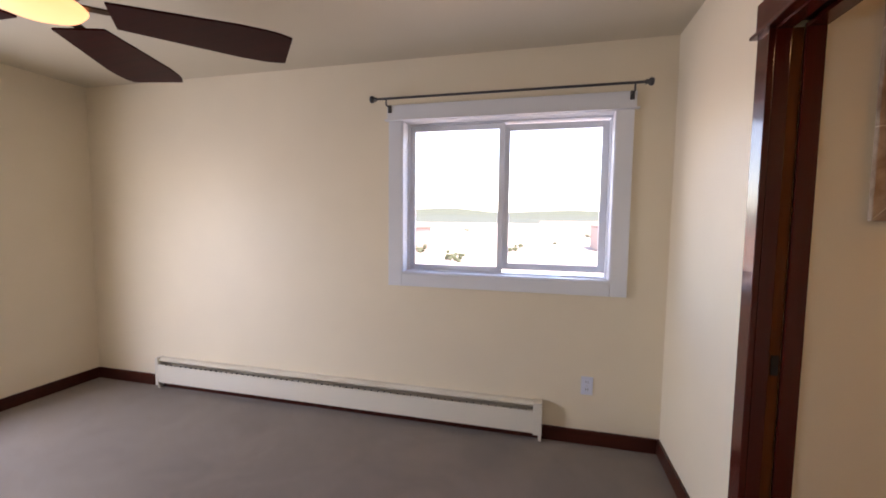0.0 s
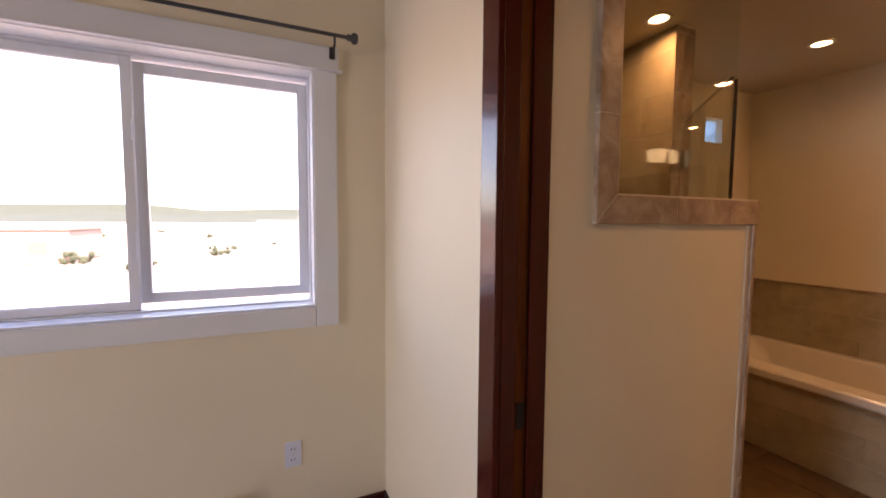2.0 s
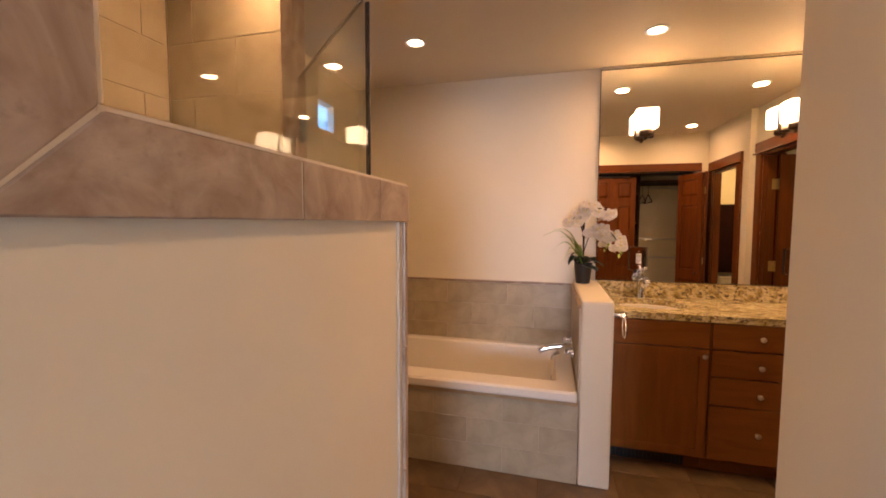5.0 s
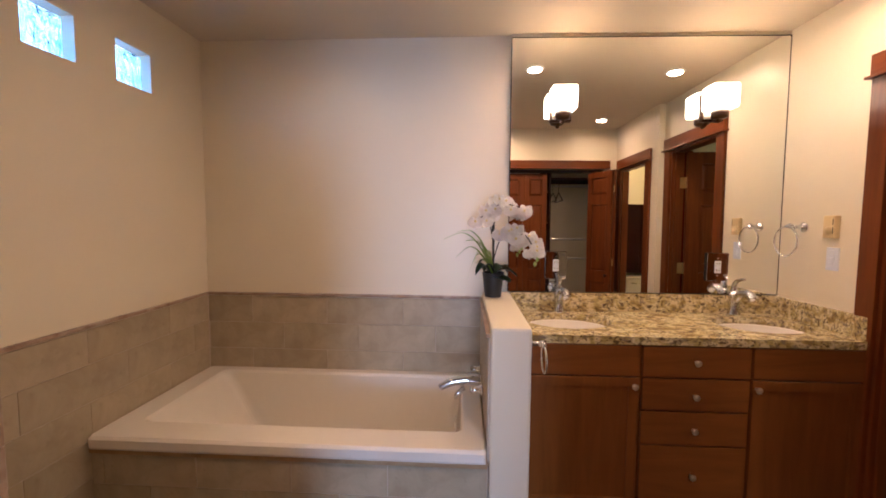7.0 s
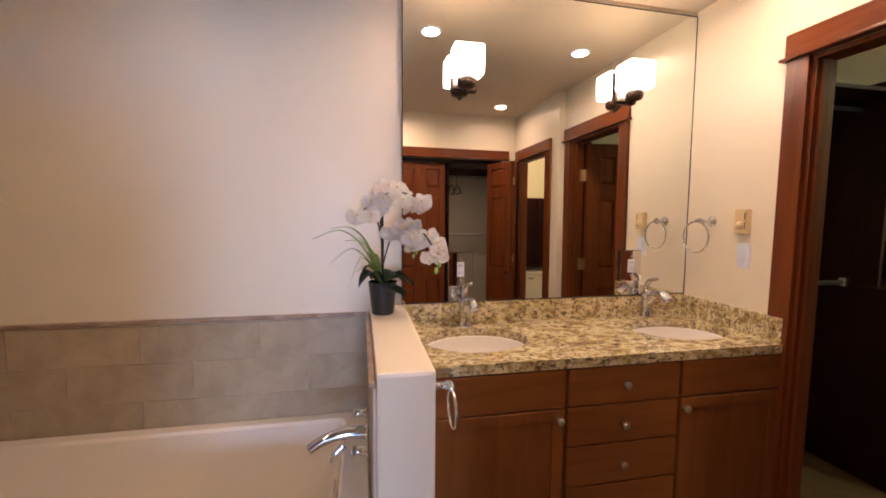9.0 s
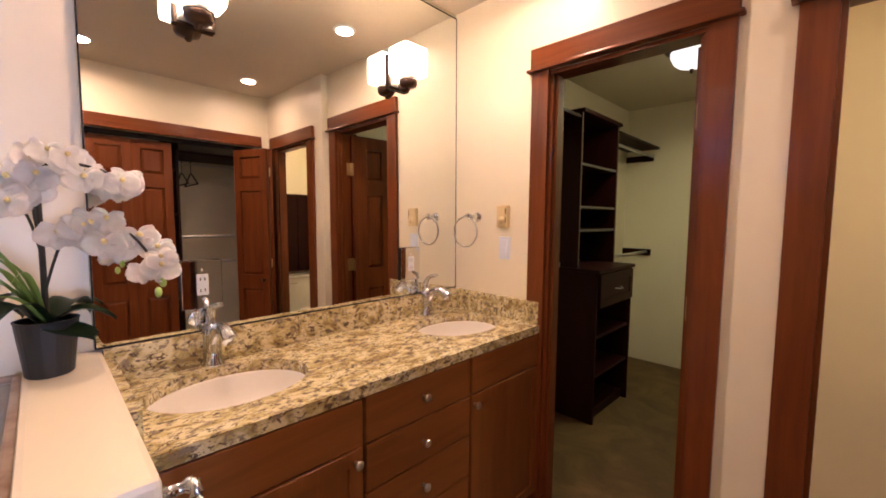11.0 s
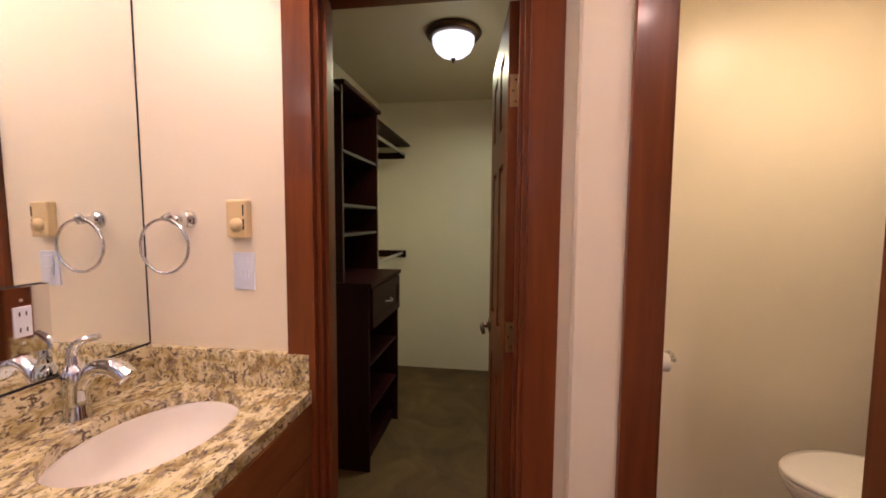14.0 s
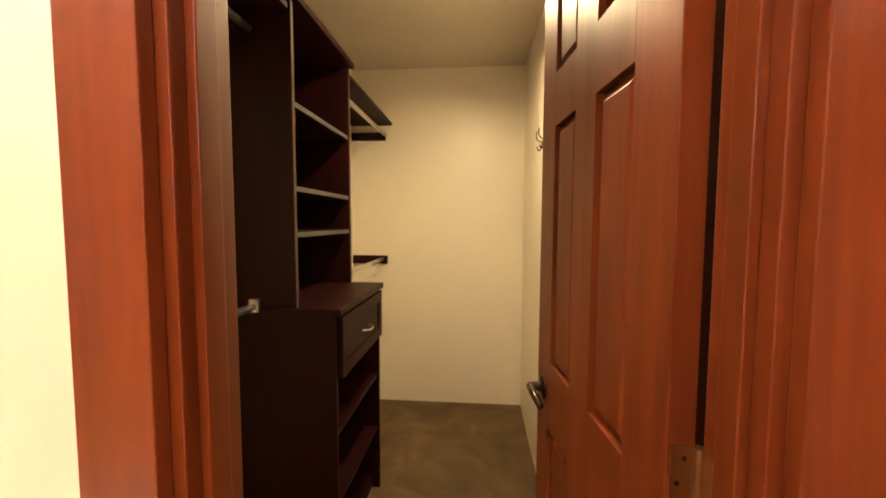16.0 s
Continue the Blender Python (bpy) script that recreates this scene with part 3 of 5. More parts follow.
def curtain_rod():
    r = thing("curtain_rod", (0, 2.62, 2.17), "thin dark pewter curtain rod above the window", "curtain rod")
    part("rod", tube(BM(), [(-0.82, 2.62, 2.175), (0.785, 2.62, 2.175)], 0.0075), ROD_METAL, r)
    for x, s in ((-0.82, -1), (0.785, 1)):
        fin = lathe(BM(), [(0.008, 0), (0.014, 0.004), (0.014, 0.010), (0.009, 0.014), (0.020, 0.022), (0.023, 0.034), (0.018, 0.044), (0.001, 0.046)], (0, 0, 0), "x", 16)
        bmesh.ops.scale(fin, vec=(s, 1, 1), verts=fin.verts)
        bmesh.ops.translate(fin, vec=(x, 2.62, 2.175), verts=fin.verts)
        part("finial", fin, ROD_METAL, r, smooth=True)
    for x in (-0.755, 0.735):
        b = part("bracket", tube(BM(), [(x, 2.688, 2.13), (x, 2.62, 2.135), (x, 2.62, 2.166)], 0.005), ROD_METAL, r)
        part("bracket_plate", boxed(x - 0.012, x + 0.012, 2.681, 2.6875, 2.10, 2.15, bevel=0.002), ROD_METAL, b)


curtain_rod()


def ceiling_fan():
    cx, cy = -1.42, 1.156
    f = thing("ceiling_fan", (cx, cy, H), "five-bladed ceiling fan with dark wooden blades and a frosted light", "ceiling fan")
    part("canopy", lathe(BM(), [(0.07, 0), (0.065, -0.03), (0.03, -0.05), (0.0, -0.05)], (cx, cy, H - 0.001), segments=24), BRONZE, f, smooth=True)
    part("downrod", lathe(BM(), [(0.012, -0.05), (0.012, -0.16)], (cx, cy, H)), BRONZE, f)
    part("motor", lathe(BM(), [(0.02, 2.33), (0.09, 2.30), (0.12, 2.25), (0.12, 2.17), (0.09, 2.13), (0.05, 2.119), (0, 2.119)], (cx, cy, 0), segments=32), BRONZE, f, smooth=True)
    part("light_bowl", lathe(BM(), [(0.07, 2.118), (0.128, 2.116), (0.136, 2.108), (0.12, 2.088), (0.08, 2.073), (0.0, 2.067)], (cx, cy, 0), segments=32), FAN_GLASS, f, "lit frosted amber bowl", smooth=True)
    for k in range(5):
        a = 1.993 - k * radians(72)
        bm = BM()
        n = 14
        top = []
        for i in range(n):
            r = 0.20 + 0.60 * i / (n - 1)
            w = 0.090 + 0.048 * min(1, i / 9) - (0.022 if i == n - 1 else 0.006 if i == n - 2 else 0)
            top.append((r, w))
        up, low = [], []
        for r, w in top:
            for rows, z in ((up, 0.004), (low, -0.004)):
                rows.append((bm.verts.new((r, w, z)), bm.verts.new((r, -w, z))))
        for i in range(n - 1):
            bm.faces.new((up[i][0], up[i + 1][0], up[i + 1][1], up[i][1]))
            bm.faces.new((low[i][0], low[i][1], low[i + 1][1], low[i + 1][0]))
            for s in (0, 1):
                bm.faces.new((up[i][s], low[i][s], low[i + 1][s], up[i + 1][s]))
        for i in (0, n - 1):
            bm.faces.new((up[i][0], up[i][1], low[i][1], low[i][0]))
        bmesh.ops.recalc_face_normals(bm, faces=bm.faces)
        bmesh.ops.transform(bm, verts=bm.verts, matrix=Matrix.Translation((cx, cy, 2.11)) @ Matrix.Rotation(a, 4, "Z") @ Matrix.Rotation(radians(-4), 4, "X"))
        blade = part("blade", bm, FAN_WOOD, f)
        iron = boxed(0.10, 0.26, -0.018, 0.018, 0.005, 0.011, bevel=0.002)
        bmesh.ops.transform(iron, verts=iron.verts, matrix=Matrix.Translation((cx, cy, 2.112)) @ Matrix.Rotation(a, 4, "Z") @ Matrix.Rotation(radians(-4), 4, "X"))
        part("blade_iron", iron, BRONZE, blade)


ceiling_fan()

# ---- bathroom: half wall trim and shower ----
trim = thing("shower_trim", (1.6, 1.69, 1.41), "beige mottled stone tile trim round the shower opening", "tile trim")
TY0, TY1 = 1.684, 1.702


def flat_prism(points, y0, y1, gap=0.0):
    bm = BM()
    a = [bm.verts.new((x, y0, z)) for x, z in points]
    b = [bm.verts.new((x, y1, z)) for x, z in points]
    bm.faces.new(a)
    bm.faces.new(list(reversed(b)))
    for i in range(len(points)):
        j = (i + 1) % len(points)
        bm.faces.new((a[i], b[i], b[j], a[j]))
    bmesh.ops.recalc_face_normals(bm, faces=bm.faces)
    bmesh.ops.bevel(bm, geom=list(bm.edges), offset=0.0018, segments=1, affect="EDGES")
    return bm


IX, IZ, OX, OZ = 1.334, 1.486, 1.259, 1.407
g = 0.003
part("grout_bed", boxed(1.2605, 1.9925, 1.6858, 1.7015, 1.409, 1.484), PALE_GROUT, trim)
part("grout_bed", boxed(1.2605, 1.3325, 1.6858, 1.7015, 1.4845, 2.433), PALE_GROUT, trim)
part("grout_bead", boxed(IX + 0.001, 1.994, 1.688, 1.715, IZ - 0.0035, IZ + 0.005, bevel=0.002), PALE_GROUT, trim)
part("grout_bead", boxed(IX - 0.0025, IX + 0.006, 1.688, 1.715, IZ + 0.0055, 2.433, bevel=0.002), PALE_GROUT, trim)
part("tile", flat_prism([(OX, OZ), (1.58, OZ), (1.58, IZ), (IX + g, IZ)], TY0, TY1), TRIM_TILE, trim)
part("tile", flat_prism([(OX, OZ + g), (IX, IZ + g), (IX, 1.70), (OX, 1.70)], TY0, TY1), TRIM_TILE, trim)
for x0, x1 in ((1.583, 1.83), (1.833, 1.994)):
    part("tile", boxed(x0, x1, TY0, TY1, OZ, IZ, bevel=0.0018), TRIM_TILE, trim)
for z0, z1 in ((1.703, 2.0), (2.003, 2.30), (2.303, 2.433)):
    part("tile", boxed(OX, IX, TY0, TY1, z0, z1, bevel=0.0018), TRIM_TILE, trim)
for z0, z1 in ((0.0, 0.21), (0.213, 0.51), (0.513, 0.81), (0.813, 1.11), (1.113, 1.405)):
    part("tile", boxed(1.977, 1.995, TY0 + 0.004, 1.92, max(z0, 0.001), z1, bevel=0.0025), TRIM_TILE, trim)
part("bullnose", boxed(1.9585, 1.9765, 1.695, 1.702, 0.001, 1.405, bevel=0.003), GROUT, trim, "pale grout edge strip")
# cap tiles on the half wall and lining of the pier
for x0, x1 in ((1.264, 1.58), (1.583, 1.83), (1.833, 1.995)):
    part("tile", boxed(x0, x1, 1.7025, 1.92, 1.4105, IZ - 0.004, bevel=0.0018), TRIM_TILE, trim)
for z0, z1 in ((1.488, 1.70), (1.703, 2.0), (2.003, 2.30), (2.303, 2.433)):
    part("tile", boxed(1.2625, IX - 0.001, 1.7025, 1.92, z0, z1, bevel=0.0018), TRIM_TILE, trim)


def tile_field(parent, axis, face, u0, u1, z0, z1, tu, tz, out, mat=WALL_TILE, offset=0.5, thick=0.008, gap=0.0022, u_start=None):
    """Running-bond tiles on a wall: axis is the wall's normal, face its plane, out the sign of the way out of it."""
    meshes = {}
    row, z = 0, z0
    while z < z1 - 0.01:
        top = min(z + tz, z1)
        u = (u0 if u_start is None else u_start) - (offset * tu if row % 2 else 0)
        while u < u1 - 0.005:
            a, b = max(u, u0), min(u + tu, u1)
            if b - a > 0.012:
                w, h = round(b - a - gap, 4), round(top - z - gap, 4)
                if (w, h) not in meshes:
                    bm = boxed(-w / 2, w / 2, -thick / 2, thick / 2, -h / 2, h / 2) if axis == "y" else boxed(-thick / 2, thick / 2, -w / 2, w / 2, -h / 2, h / 2)
                    bmesh.ops.bevel(bm, geom=list(bm.edges), offset=0.0015, segments=1, affect="EDGES")
                    me = bpy.data.meshes.new("tile")
                    bm.to_mesh(me)
                    bm.free()
                    me.materials.append(mat)
                    meshes[w, h] = me
                ob = new("tile", meshes[w, h])
                mid = face + out * thick / 2
                ob.parent = parent
                ob.location = Vector((mid - out * 0.005, (a + b) / 2, (z + top) / 2) if axis == "x" else ((a + b) / 2, mid - out * 0.005, (z + top) / 2)) - origin_of(parent)
            u += tu
        z = top
        row += 1


def backing(name, label, b):
    return solid(name, boxed(*b), GROUT, label, "tile backing")


sh = backing("shower_wall_north", "beige stone tiles on the shower wall", (1.116, 2.43, 2.862, 2.8695, 0.0, 2.434))
tile_field(sh, "y", 2.862, 1.116, 2.422, 0.0, 2.434, 0.40, 0.21, -1, WALL_TILE)
sh2 = backing("shower_wall_east", "beige stone tiles on the shower stub wall", (2.4225, 2.4295, 2.34, 2.862, 0.0, 2.434))
tile_field(sh2, "x", 2.4225, 2.332, 2.853, 0.0, 2.434, 0.40, 0.21, -1, WALL_TILE)
sh3 = backing("shower_wall_west", "beige stone tiles on the shower wall", (1.1155, 1.122, 1.901, 2.853, 0.0, 2.434))
tile_field(sh3, "x", 1.122, 1.901, 2.853, 0.0, 2.434, 0.40, 0.21, 1, WALL_TILE)
sh4 = backing("shower_wall_stub_end", "beige stone tiles on the end of the stub wall", (2.4225, 2.5675, 2.333, 2.3395, 0.0, 2.434))
tile_field(sh4, "y", 2.333, 2.4145, 2.5675, 0.0, 2.434, 0.153, 0.30, -1, TRIM_TILE)

screen = thing("shower_glass", (1.67, 1.81, IZ), "frameless clear glass panel above the shower half wall", "shower glass")
part("pane", boxed(IX + 0.002, 2.043, 1.806, 1.815, IZ, 2.30), GLASS, screen)
part("edge_seal", boxed(2.0435, 2.049, 1.805, 1.816, IZ, 1.94), BLACK, screen, "dark glass edge seal")
sdoor = thing("shower_door", (2.2, 2.08, 0.03), "frameless clear glass shower door with chrome handle", "shower door")
v0, v1 = Vector((2.056, 1.83, 0)), Vector((2.50, 2.318, 0))
dv = (v1 - v0).normalized()
nv = Vector((dv.y, -dv.x, 0))
turn = Matrix.Translation(v0) @ Matrix.Rotation(math.atan2(dv.y, dv.x), 4, "Z")
part("pane", boxed(0, (v1 - v0).length, -0.004, 0.004, 0.03, 1.95, m=turn), GLASS, sdoor)
part("edge", boxed(0, (v1 - v0).length, -0.0042, 0.0042, 1.9505, 1.956, m=turn), BLACK, sdoor, "dark polished top edge")
part("handle", tube(BM(), [turn @ Vector(p) for p in ((0.10, -0.005, 1.02), (0.10, -0.045, 1.02), (0.10, -0.045, 1.20), (0.10, -0.005, 1.20))], 0.009), CHROME, sdoor)
for z in (0.35, 1.70):
    part("hinge", boxed(0.602, 0.650, -0.012, 0.012, z, z + 0.09, bevel=0.002, m=turn), CHROME, sdoor)
head = thing("rain_shower", (1.75, 2.40, 2.16), "square dark chrome rain shower head on an arm", "shower head")
part("arm", tube(BM(), curve_points([(1.75, 2.853, 2.20), (1.75, 2.65, 2.23), (1.75, 2.46, 2.19), (1.75, 2.42, 2.155)]), 0.011), CHROME, head)
part("rose", boxed(1.65, 1.85, 2.32, 2.52, 2.13, 2.15, bevel=0.004), NICKEL, head)
part("flange", lathe(BM(), [(0.03, 0.0), (0.03, -0.008), (0.012, -0.012)], (1.75, 2.8525, 2.20), "y", 20), CHROME, head)

# ---- tub ----
def bathtub():
    t = thing("bathtub", (3.68, 2.03, 0), "white acrylic drop-in bathtub in a tiled surround", "bathtub")
    x0, x1, y0, y1, top = 3.262, 4.085, 1.212, 2.855, 0.515
    bm = BM()

    def loop(a0, a1, b0, b1, z, r, n=6):
        pts = []
        for cx, cy, s in ((a1 - r, b1 - r, 0), (a0 + r, b1 - r, 1), (a0 + r, b0 + r, 2), (a1 - r, b0 + r, 3)):
            for i in range(n + 1):
                a = math.pi / 2 * (s + i / n)
                pts.append(bm.verts.new((cx + r * math.cos(a), cy + r * math.sin(a), z)))
        return pts

    loops = [loop(x0 + 0.004, x1, y0, y1, top - 0.055, 0.015), loop(x0, x1, y0, y1, top - 0.045, 0.018), loop(x0, x1, y0, y1, top - 0.012, 0.018),
             loop(x0 + 0.010, x1 - 0.008, y0 + 0.008, y1 - 0.008, top, 0.02),
             loop(x0 + 0.14, x1 - 0.055, y0 + 0.095, y1 - 0.12, top, 0.04),
             loop(x0 + 0.15, x1 - 0.065, y0 + 0.104, y1 - 0.135, top - 0.012, 0.045),
             loop(x0 + 0.185, x1 - 0.095, y0 + 0.14, y1 - 0.325, top - 0.34, 0.07),
             loop(x0 + 0.24, x1 - 0.15, y0 + 0.20, y1 - 0.41, top - 0.38, 0.07)]
    for a, b in zip(loops, loops[1:]):
        for i in range(len(a)):
            j = (i + 1) % len(a)
            bm.faces.new((a[i], a[j], b[j], b[i]))
    bm.faces.new(loops[-1])
    bmesh.ops.recalc_face_normals(bm, faces=bm.faces)
    shell = part("shell", bm, TUB_WHITE, t)
    part("overflow_plate", lathe(BM(), [(0.035, 0), (0.035, 0.006), (0.025, 0.012), (0, 0.012)], (3.74, 1.336, 0.385), "y", 20), CHROME, t, smooth=True)
    part("drain", lathe(BM(), [(0.03, 0), (0.03, 0.003), (0, 0.004)], (3.70, 1.52, 0.1355), "z", 20), CHROME, t)


bathtub()
front = backing("tub_surround_front", "beige stone tiles on the tub front", (3.292, 3.33, 1.204, 2.862, 0.0, 0.452))
tile_field(front, "x", 3.292, 1.206, 2.86, 0.0, 0.435, 0.40, 0.148, -1, WALL_TILE)
solid("tub_ledge_trim", boxed(3.276, 3.33, 1.206, 2.86, 0.4355, 0.4595, bevel=0.004), tile_mat("ledge_tile", (0.36, 0.22, 0.10), (0.46, 0.30, 0.15), (0.52, 0.37, 0.20), 0.35, 8), "tan stone ledge strip below the tub rim", "tile trim")
back = backing("tub_splash_east", "beige stone wainscot tiles beside the tub", (4.086, 4.0995, 1.204, 2.869, 0.45, 0.955))
tile_field(back, "x", 4.086, 1.206, 2.858, 0.47, 0.953, 0.46, 0.161, -1, WALL_TILE, 0.42)
side = backing("tub_splash_north", "beige stone wainscot tiles beside the tub", (2.57, 4.086, 2.860, 2.8695, 0.0, 0.955))
tile_field(side, "y", 2.860, 2.57, 4.078, 0.0, 0.953, 0.46, 0.161, -1, WALL_TILE, 0.42)
kside = backing("tub_splash_knee", "beige stone wainscot tiles on the knee wall", (3.30, 4.086, 1.2005, 1.207, 0.45, 0.955))
tile_field(kside, "y", 1.207, 3.30, 4.078, 0.47, 0.953, 0.40, 0.161, 1, WALL_TILE, 0.42)
solid("wainscot_cap_east", boxed(4.076, 4.0995, 1.212, 2.869, 0.956, 0.972, bevel=0.005), TRIM_TILE, "rounded tan stone cap on the wainscot", "tile trim")
solid("wainscot_cap_north", boxed(2.57, 4.075, 2.848, 2.8695, 0.956, 0.972, bevel=0.005), TRIM_TILE, "rounded tan stone cap on the wainscot", "tile trim")
solid("wainscot_cap_knee", boxed(3.30, 4.075, 1.2005, 1.220, 0.956, 0.972, bevel=0.005), TRIM_TILE, "rounded tan stone cap on the knee wall", "tile trim")
solid("knee_wall", boxed(3.284, 4.0995, 1.042, 1.200, 0, 1.0, bevel=0.012), BATH_WALL, "cream plastered knee wall between tub and vanity", "wall")


def tub_filler():
    f = thing("tub_filler", (3.66, 1.215, 0.62), "chrome tub spout with lever on the knee wall", "faucet")
    part("flange", lathe(BM(), [(0.034, 0), (0.034, 0.008), (0.024, 0.014), (0.0, 0.014)], (3.68, 1.2155, 0.63), "y", 24), CHROME, f, smooth=True)
    pts = curve_points([(3.68, 1.228, 0.63), (3.675, 1.29, 0.635), (3.668, 1.36, 0.625), (3.66, 1.42, 0.597)])
    part("spout", tube(BM(), pts, [0.024 - 0.008 * i / (len(pts) - 1) for i in range(len(pts))], 14), CHROME, f, smooth=True)
    part("handle", tube(BM(), curve_points([(3.66, 1.30, 0.60), (3.65, 1.335, 0.575), (3.65, 1.345, 0.55)]), [0.012] * 9 + [0.010] * 4 + [0.007] * 4, 10), CHROME, f, smooth=True)
    for dx in (-0.13, 0.13):
        v = lathe(BM(), [(0.028, 0), (0.028, 0.008), (0.016, 0.014), (0.016, 0.05), (0.02, 0.055), (0.0, 0.06)], (3.68 + dx, 1.2155, 0.64), "y", 20)
        part("valve", v, CHROME, f, smooth=True)


tub_filler()

# ---- vanity ----
FX = 3.565
def knob(parent, x, y, z, mat=NICKEL):
    part("knob", lathe(BM(), [(0.006, 0), (0.005, -0.012), (0.013, -0.017), (0.0145, -0.023), (0.010, -0.028), (0, -0.029)], (x, y, z), "x", 16), mat, parent, smooth=True)


def panel_front(y0, y1, z0, z1, x, shaker):
    if not shaker:
        return boxed(x - 0.019, x, y0, y1, z0, z1, bevel=0.003)
    bm = boxed(x - 0.019, x, y0, y1, z0, z1)
    bm.faces.ensure_lookup_table()
    face = min(bm.faces, key=lambda f: f.calc_center_median().x)
    rim = list(face.edges)
    bmesh.ops.inset_region(bm, faces=[face], thickness=0.062, depth=0)
    bmesh.ops.inset_region(bm, faces=[face], thickness=0.002, depth=-0.009)
    bmesh.ops.bevel(bm, geom=rim, offset=0.0025, segments=1, affect="EDGES")
    bmesh.ops.recalc_face_normals(bm, faces=bm.faces)
    return bm


def vanity():
    units = (("vanity_sink_cabinet", 0.515, 1.036, "cherry vanity cabinet with one shaker door under a sink"), ("vanity_drawer_unit", 0.040, 0.513, "cherry vanity drawer unit with four drawers"), ("vanity_sink_cabinet", -0.444, 0.038, "cherry vanity cabinet with one shaker door beside the closet casing"))
    for k, (name, y0, y1, label) in enumerate(units):
        c = thing(name, (3.82, (y0 + y1) / 2, 0), label, "cabinet", "vanity cabinets")
        bm = BM()
        for b in ((FX + 0.0005, 4.09, y0, y0 + 0.018, 0.095, 0.868), (FX + 0.0005, 4.09, y1 - 0.018, y1, 0.095, 0.868), (FX + 0.0005, 4.09, y0 + 0.018, y1 - 0.018, 0.095, 0.113), (4.08, 4.09, y0 + 0.018, y1 - 0.018, 0.113, 0.868), (FX + 0.0005, FX + 0.019, y0 + 0.018, y1 - 0.018, 0.113, 0.868)):
            box(bm, *b)
        part("body", bm, CHERRY, c)
        part("toe_kick", boxed(FX + 0.065, 4.09, y0, y1, 0, 0.0945), CHERRY_Y, c)
        if k == 0:
            vent = part("vent_grille", boxed(FX + 0.060, FX + 0.0645, 0.60, 1.0, 0.008, 0.090), BLACK, c, "black toe-kick heating grille")
            for j in range(18):
                part("slat", boxed(FX + 0.056, FX + 0.0598, 0.612 + 0.0215 * j, 0.618 + 0.0215 * j, 0.014, 0.084), BLACK, vent)
        e = 0.006
        if k == 1:
            for z0, z1, zk in ((0.725, 0.862, 0.796), (0.573, 0.718, 0.642), (0.415, 0.566, 0.488), (0.108, 0.408, 0.276)):
                d = part("drawer", panel_front(y0 + e, y1 - e, z0, z1, FX, False), CHERRY_Y, c)
                knob(d, FX - 0.019, 0.281, zk)
        else:
            part("false_front", panel_front(y0 + e, y1 - e, 0.725, 0.862, FX, False), CHERRY_Y, c)
            d = part("door", panel_front(y0 + e, y1 - e, 0.108, 0.718, FX, True), CHERRY, c)
            knob(d, FX - 0.019, 0.545 if k == 0 else 0.020, 0.683)


vanity()
SINKS = ((3.825, 0.775), (3.815, -0.175))
SA, SB = 0.165, 0.215


def leaning_backsplash(y0, y1, z0, z1):
    """The backsplash, a slab that runs out of square with the wall behind it."""
    bm = BM()
    ring = [(4.0655 - 0.0181 * (y0 + 0.447), y0), (4.0655 - 0.0181 * (y1 + 0.447), y1), (4.0995, y1), (4.0995, y0)]
    low, high = ([bm.verts.new((x, y, z)) for x, y in ring] for z in (z0, z1))
    bm.faces.new(low)
    bm.faces.new(high)
    for i in range(4):
        j = (i + 1) % 4
        bm.faces.new((low[i], low[j], high[j], high[i]))
    bmesh.ops.recalc_face_normals(bm, faces=bm.faces)
    bmesh.ops.bevel(bm, geom=list(bm.edges), offset=0.002, segments=2, affect="EDGES")
    return bm


def countertop():
    t = thing("countertop", (3.82, 0.3, 0.87), "polished gold and brown granite counter with two sink cutouts", "countertop")
    x0, x1, y0, y1, z0, z1 = 3.545, 4.0995, -0.446, 1.0415, 0.8685, 0.905
    bm = BM()
    n = 40
    for (sx, sy), (b0, b1) in zip(SINKS, ((0.29, y1), (y0, 0.29))):
        def rim(r, z):
            return [bm.verts.new((sx + r * SA * math.cos(2 * math.pi * i / n), sy + r * SB * math.sin(2 * math.pi * i / n), z)) for i in range(n)]

        def edge(z):
            out = []
            for i in range(n):
                c, s = math.cos(2 * math.pi * i / n), math.sin(2 * math.pi * i / n)
                k = min(((x1 - sx) / c if c > 1e-9 else (x0 - sx) / c if c < -1e-9 else 1e9), ((b1 - sy) / s if s > 1e-9 else (b0 - sy) / s if s < -1e-9 else 1e9))
                out.append(bm.verts.new((sx + k * c, sy + k * s, z)))
            for cx in (x0, x1):
                for cy in (b0, b1):
                    v = min(out, key=lambda w: (w.co.x - cx) ** 2 + (w.co.y - cy) ** 2)
                    v.co.x, v.co.y = cx, cy
            return out

        ri, re, li, le = rim(1, z1), edge(z1), rim(1, z0), edge(z0)
        for i in range(n):
            j = (i + 1) % n
            bm.faces.new((ri[i], ri[j], re[j], re[i]))
            bm.faces.new((li[i], le[i], le[j], li[j]))
            bm.faces.new((ri[i], li[i], li[j], ri[j]))
            bm.faces.new((re[i], re[j], le[j], le[i]))
    bmesh.ops.recalc_face_normals(bm, faces=bm.faces)
    part("top", bm, GRANITE, t)
    part("backsplash", leaning_backsplash(y0 + 0.023, y1, z1 + 0.0005, 1.008), GRANITE, t)
    part("side_splash", boxed(3.552, 4.0995, y0, y0 + 0.0225, z1 + 0.0005, 1.008, bevel=0.002), GRANITE, t)
    part("side_splash", boxed(3.60, 4.076, y1 - 0.0215, y1, z1 + 0.0005, 0.985, bevel=0.002), GRANITE, t)


countertop()


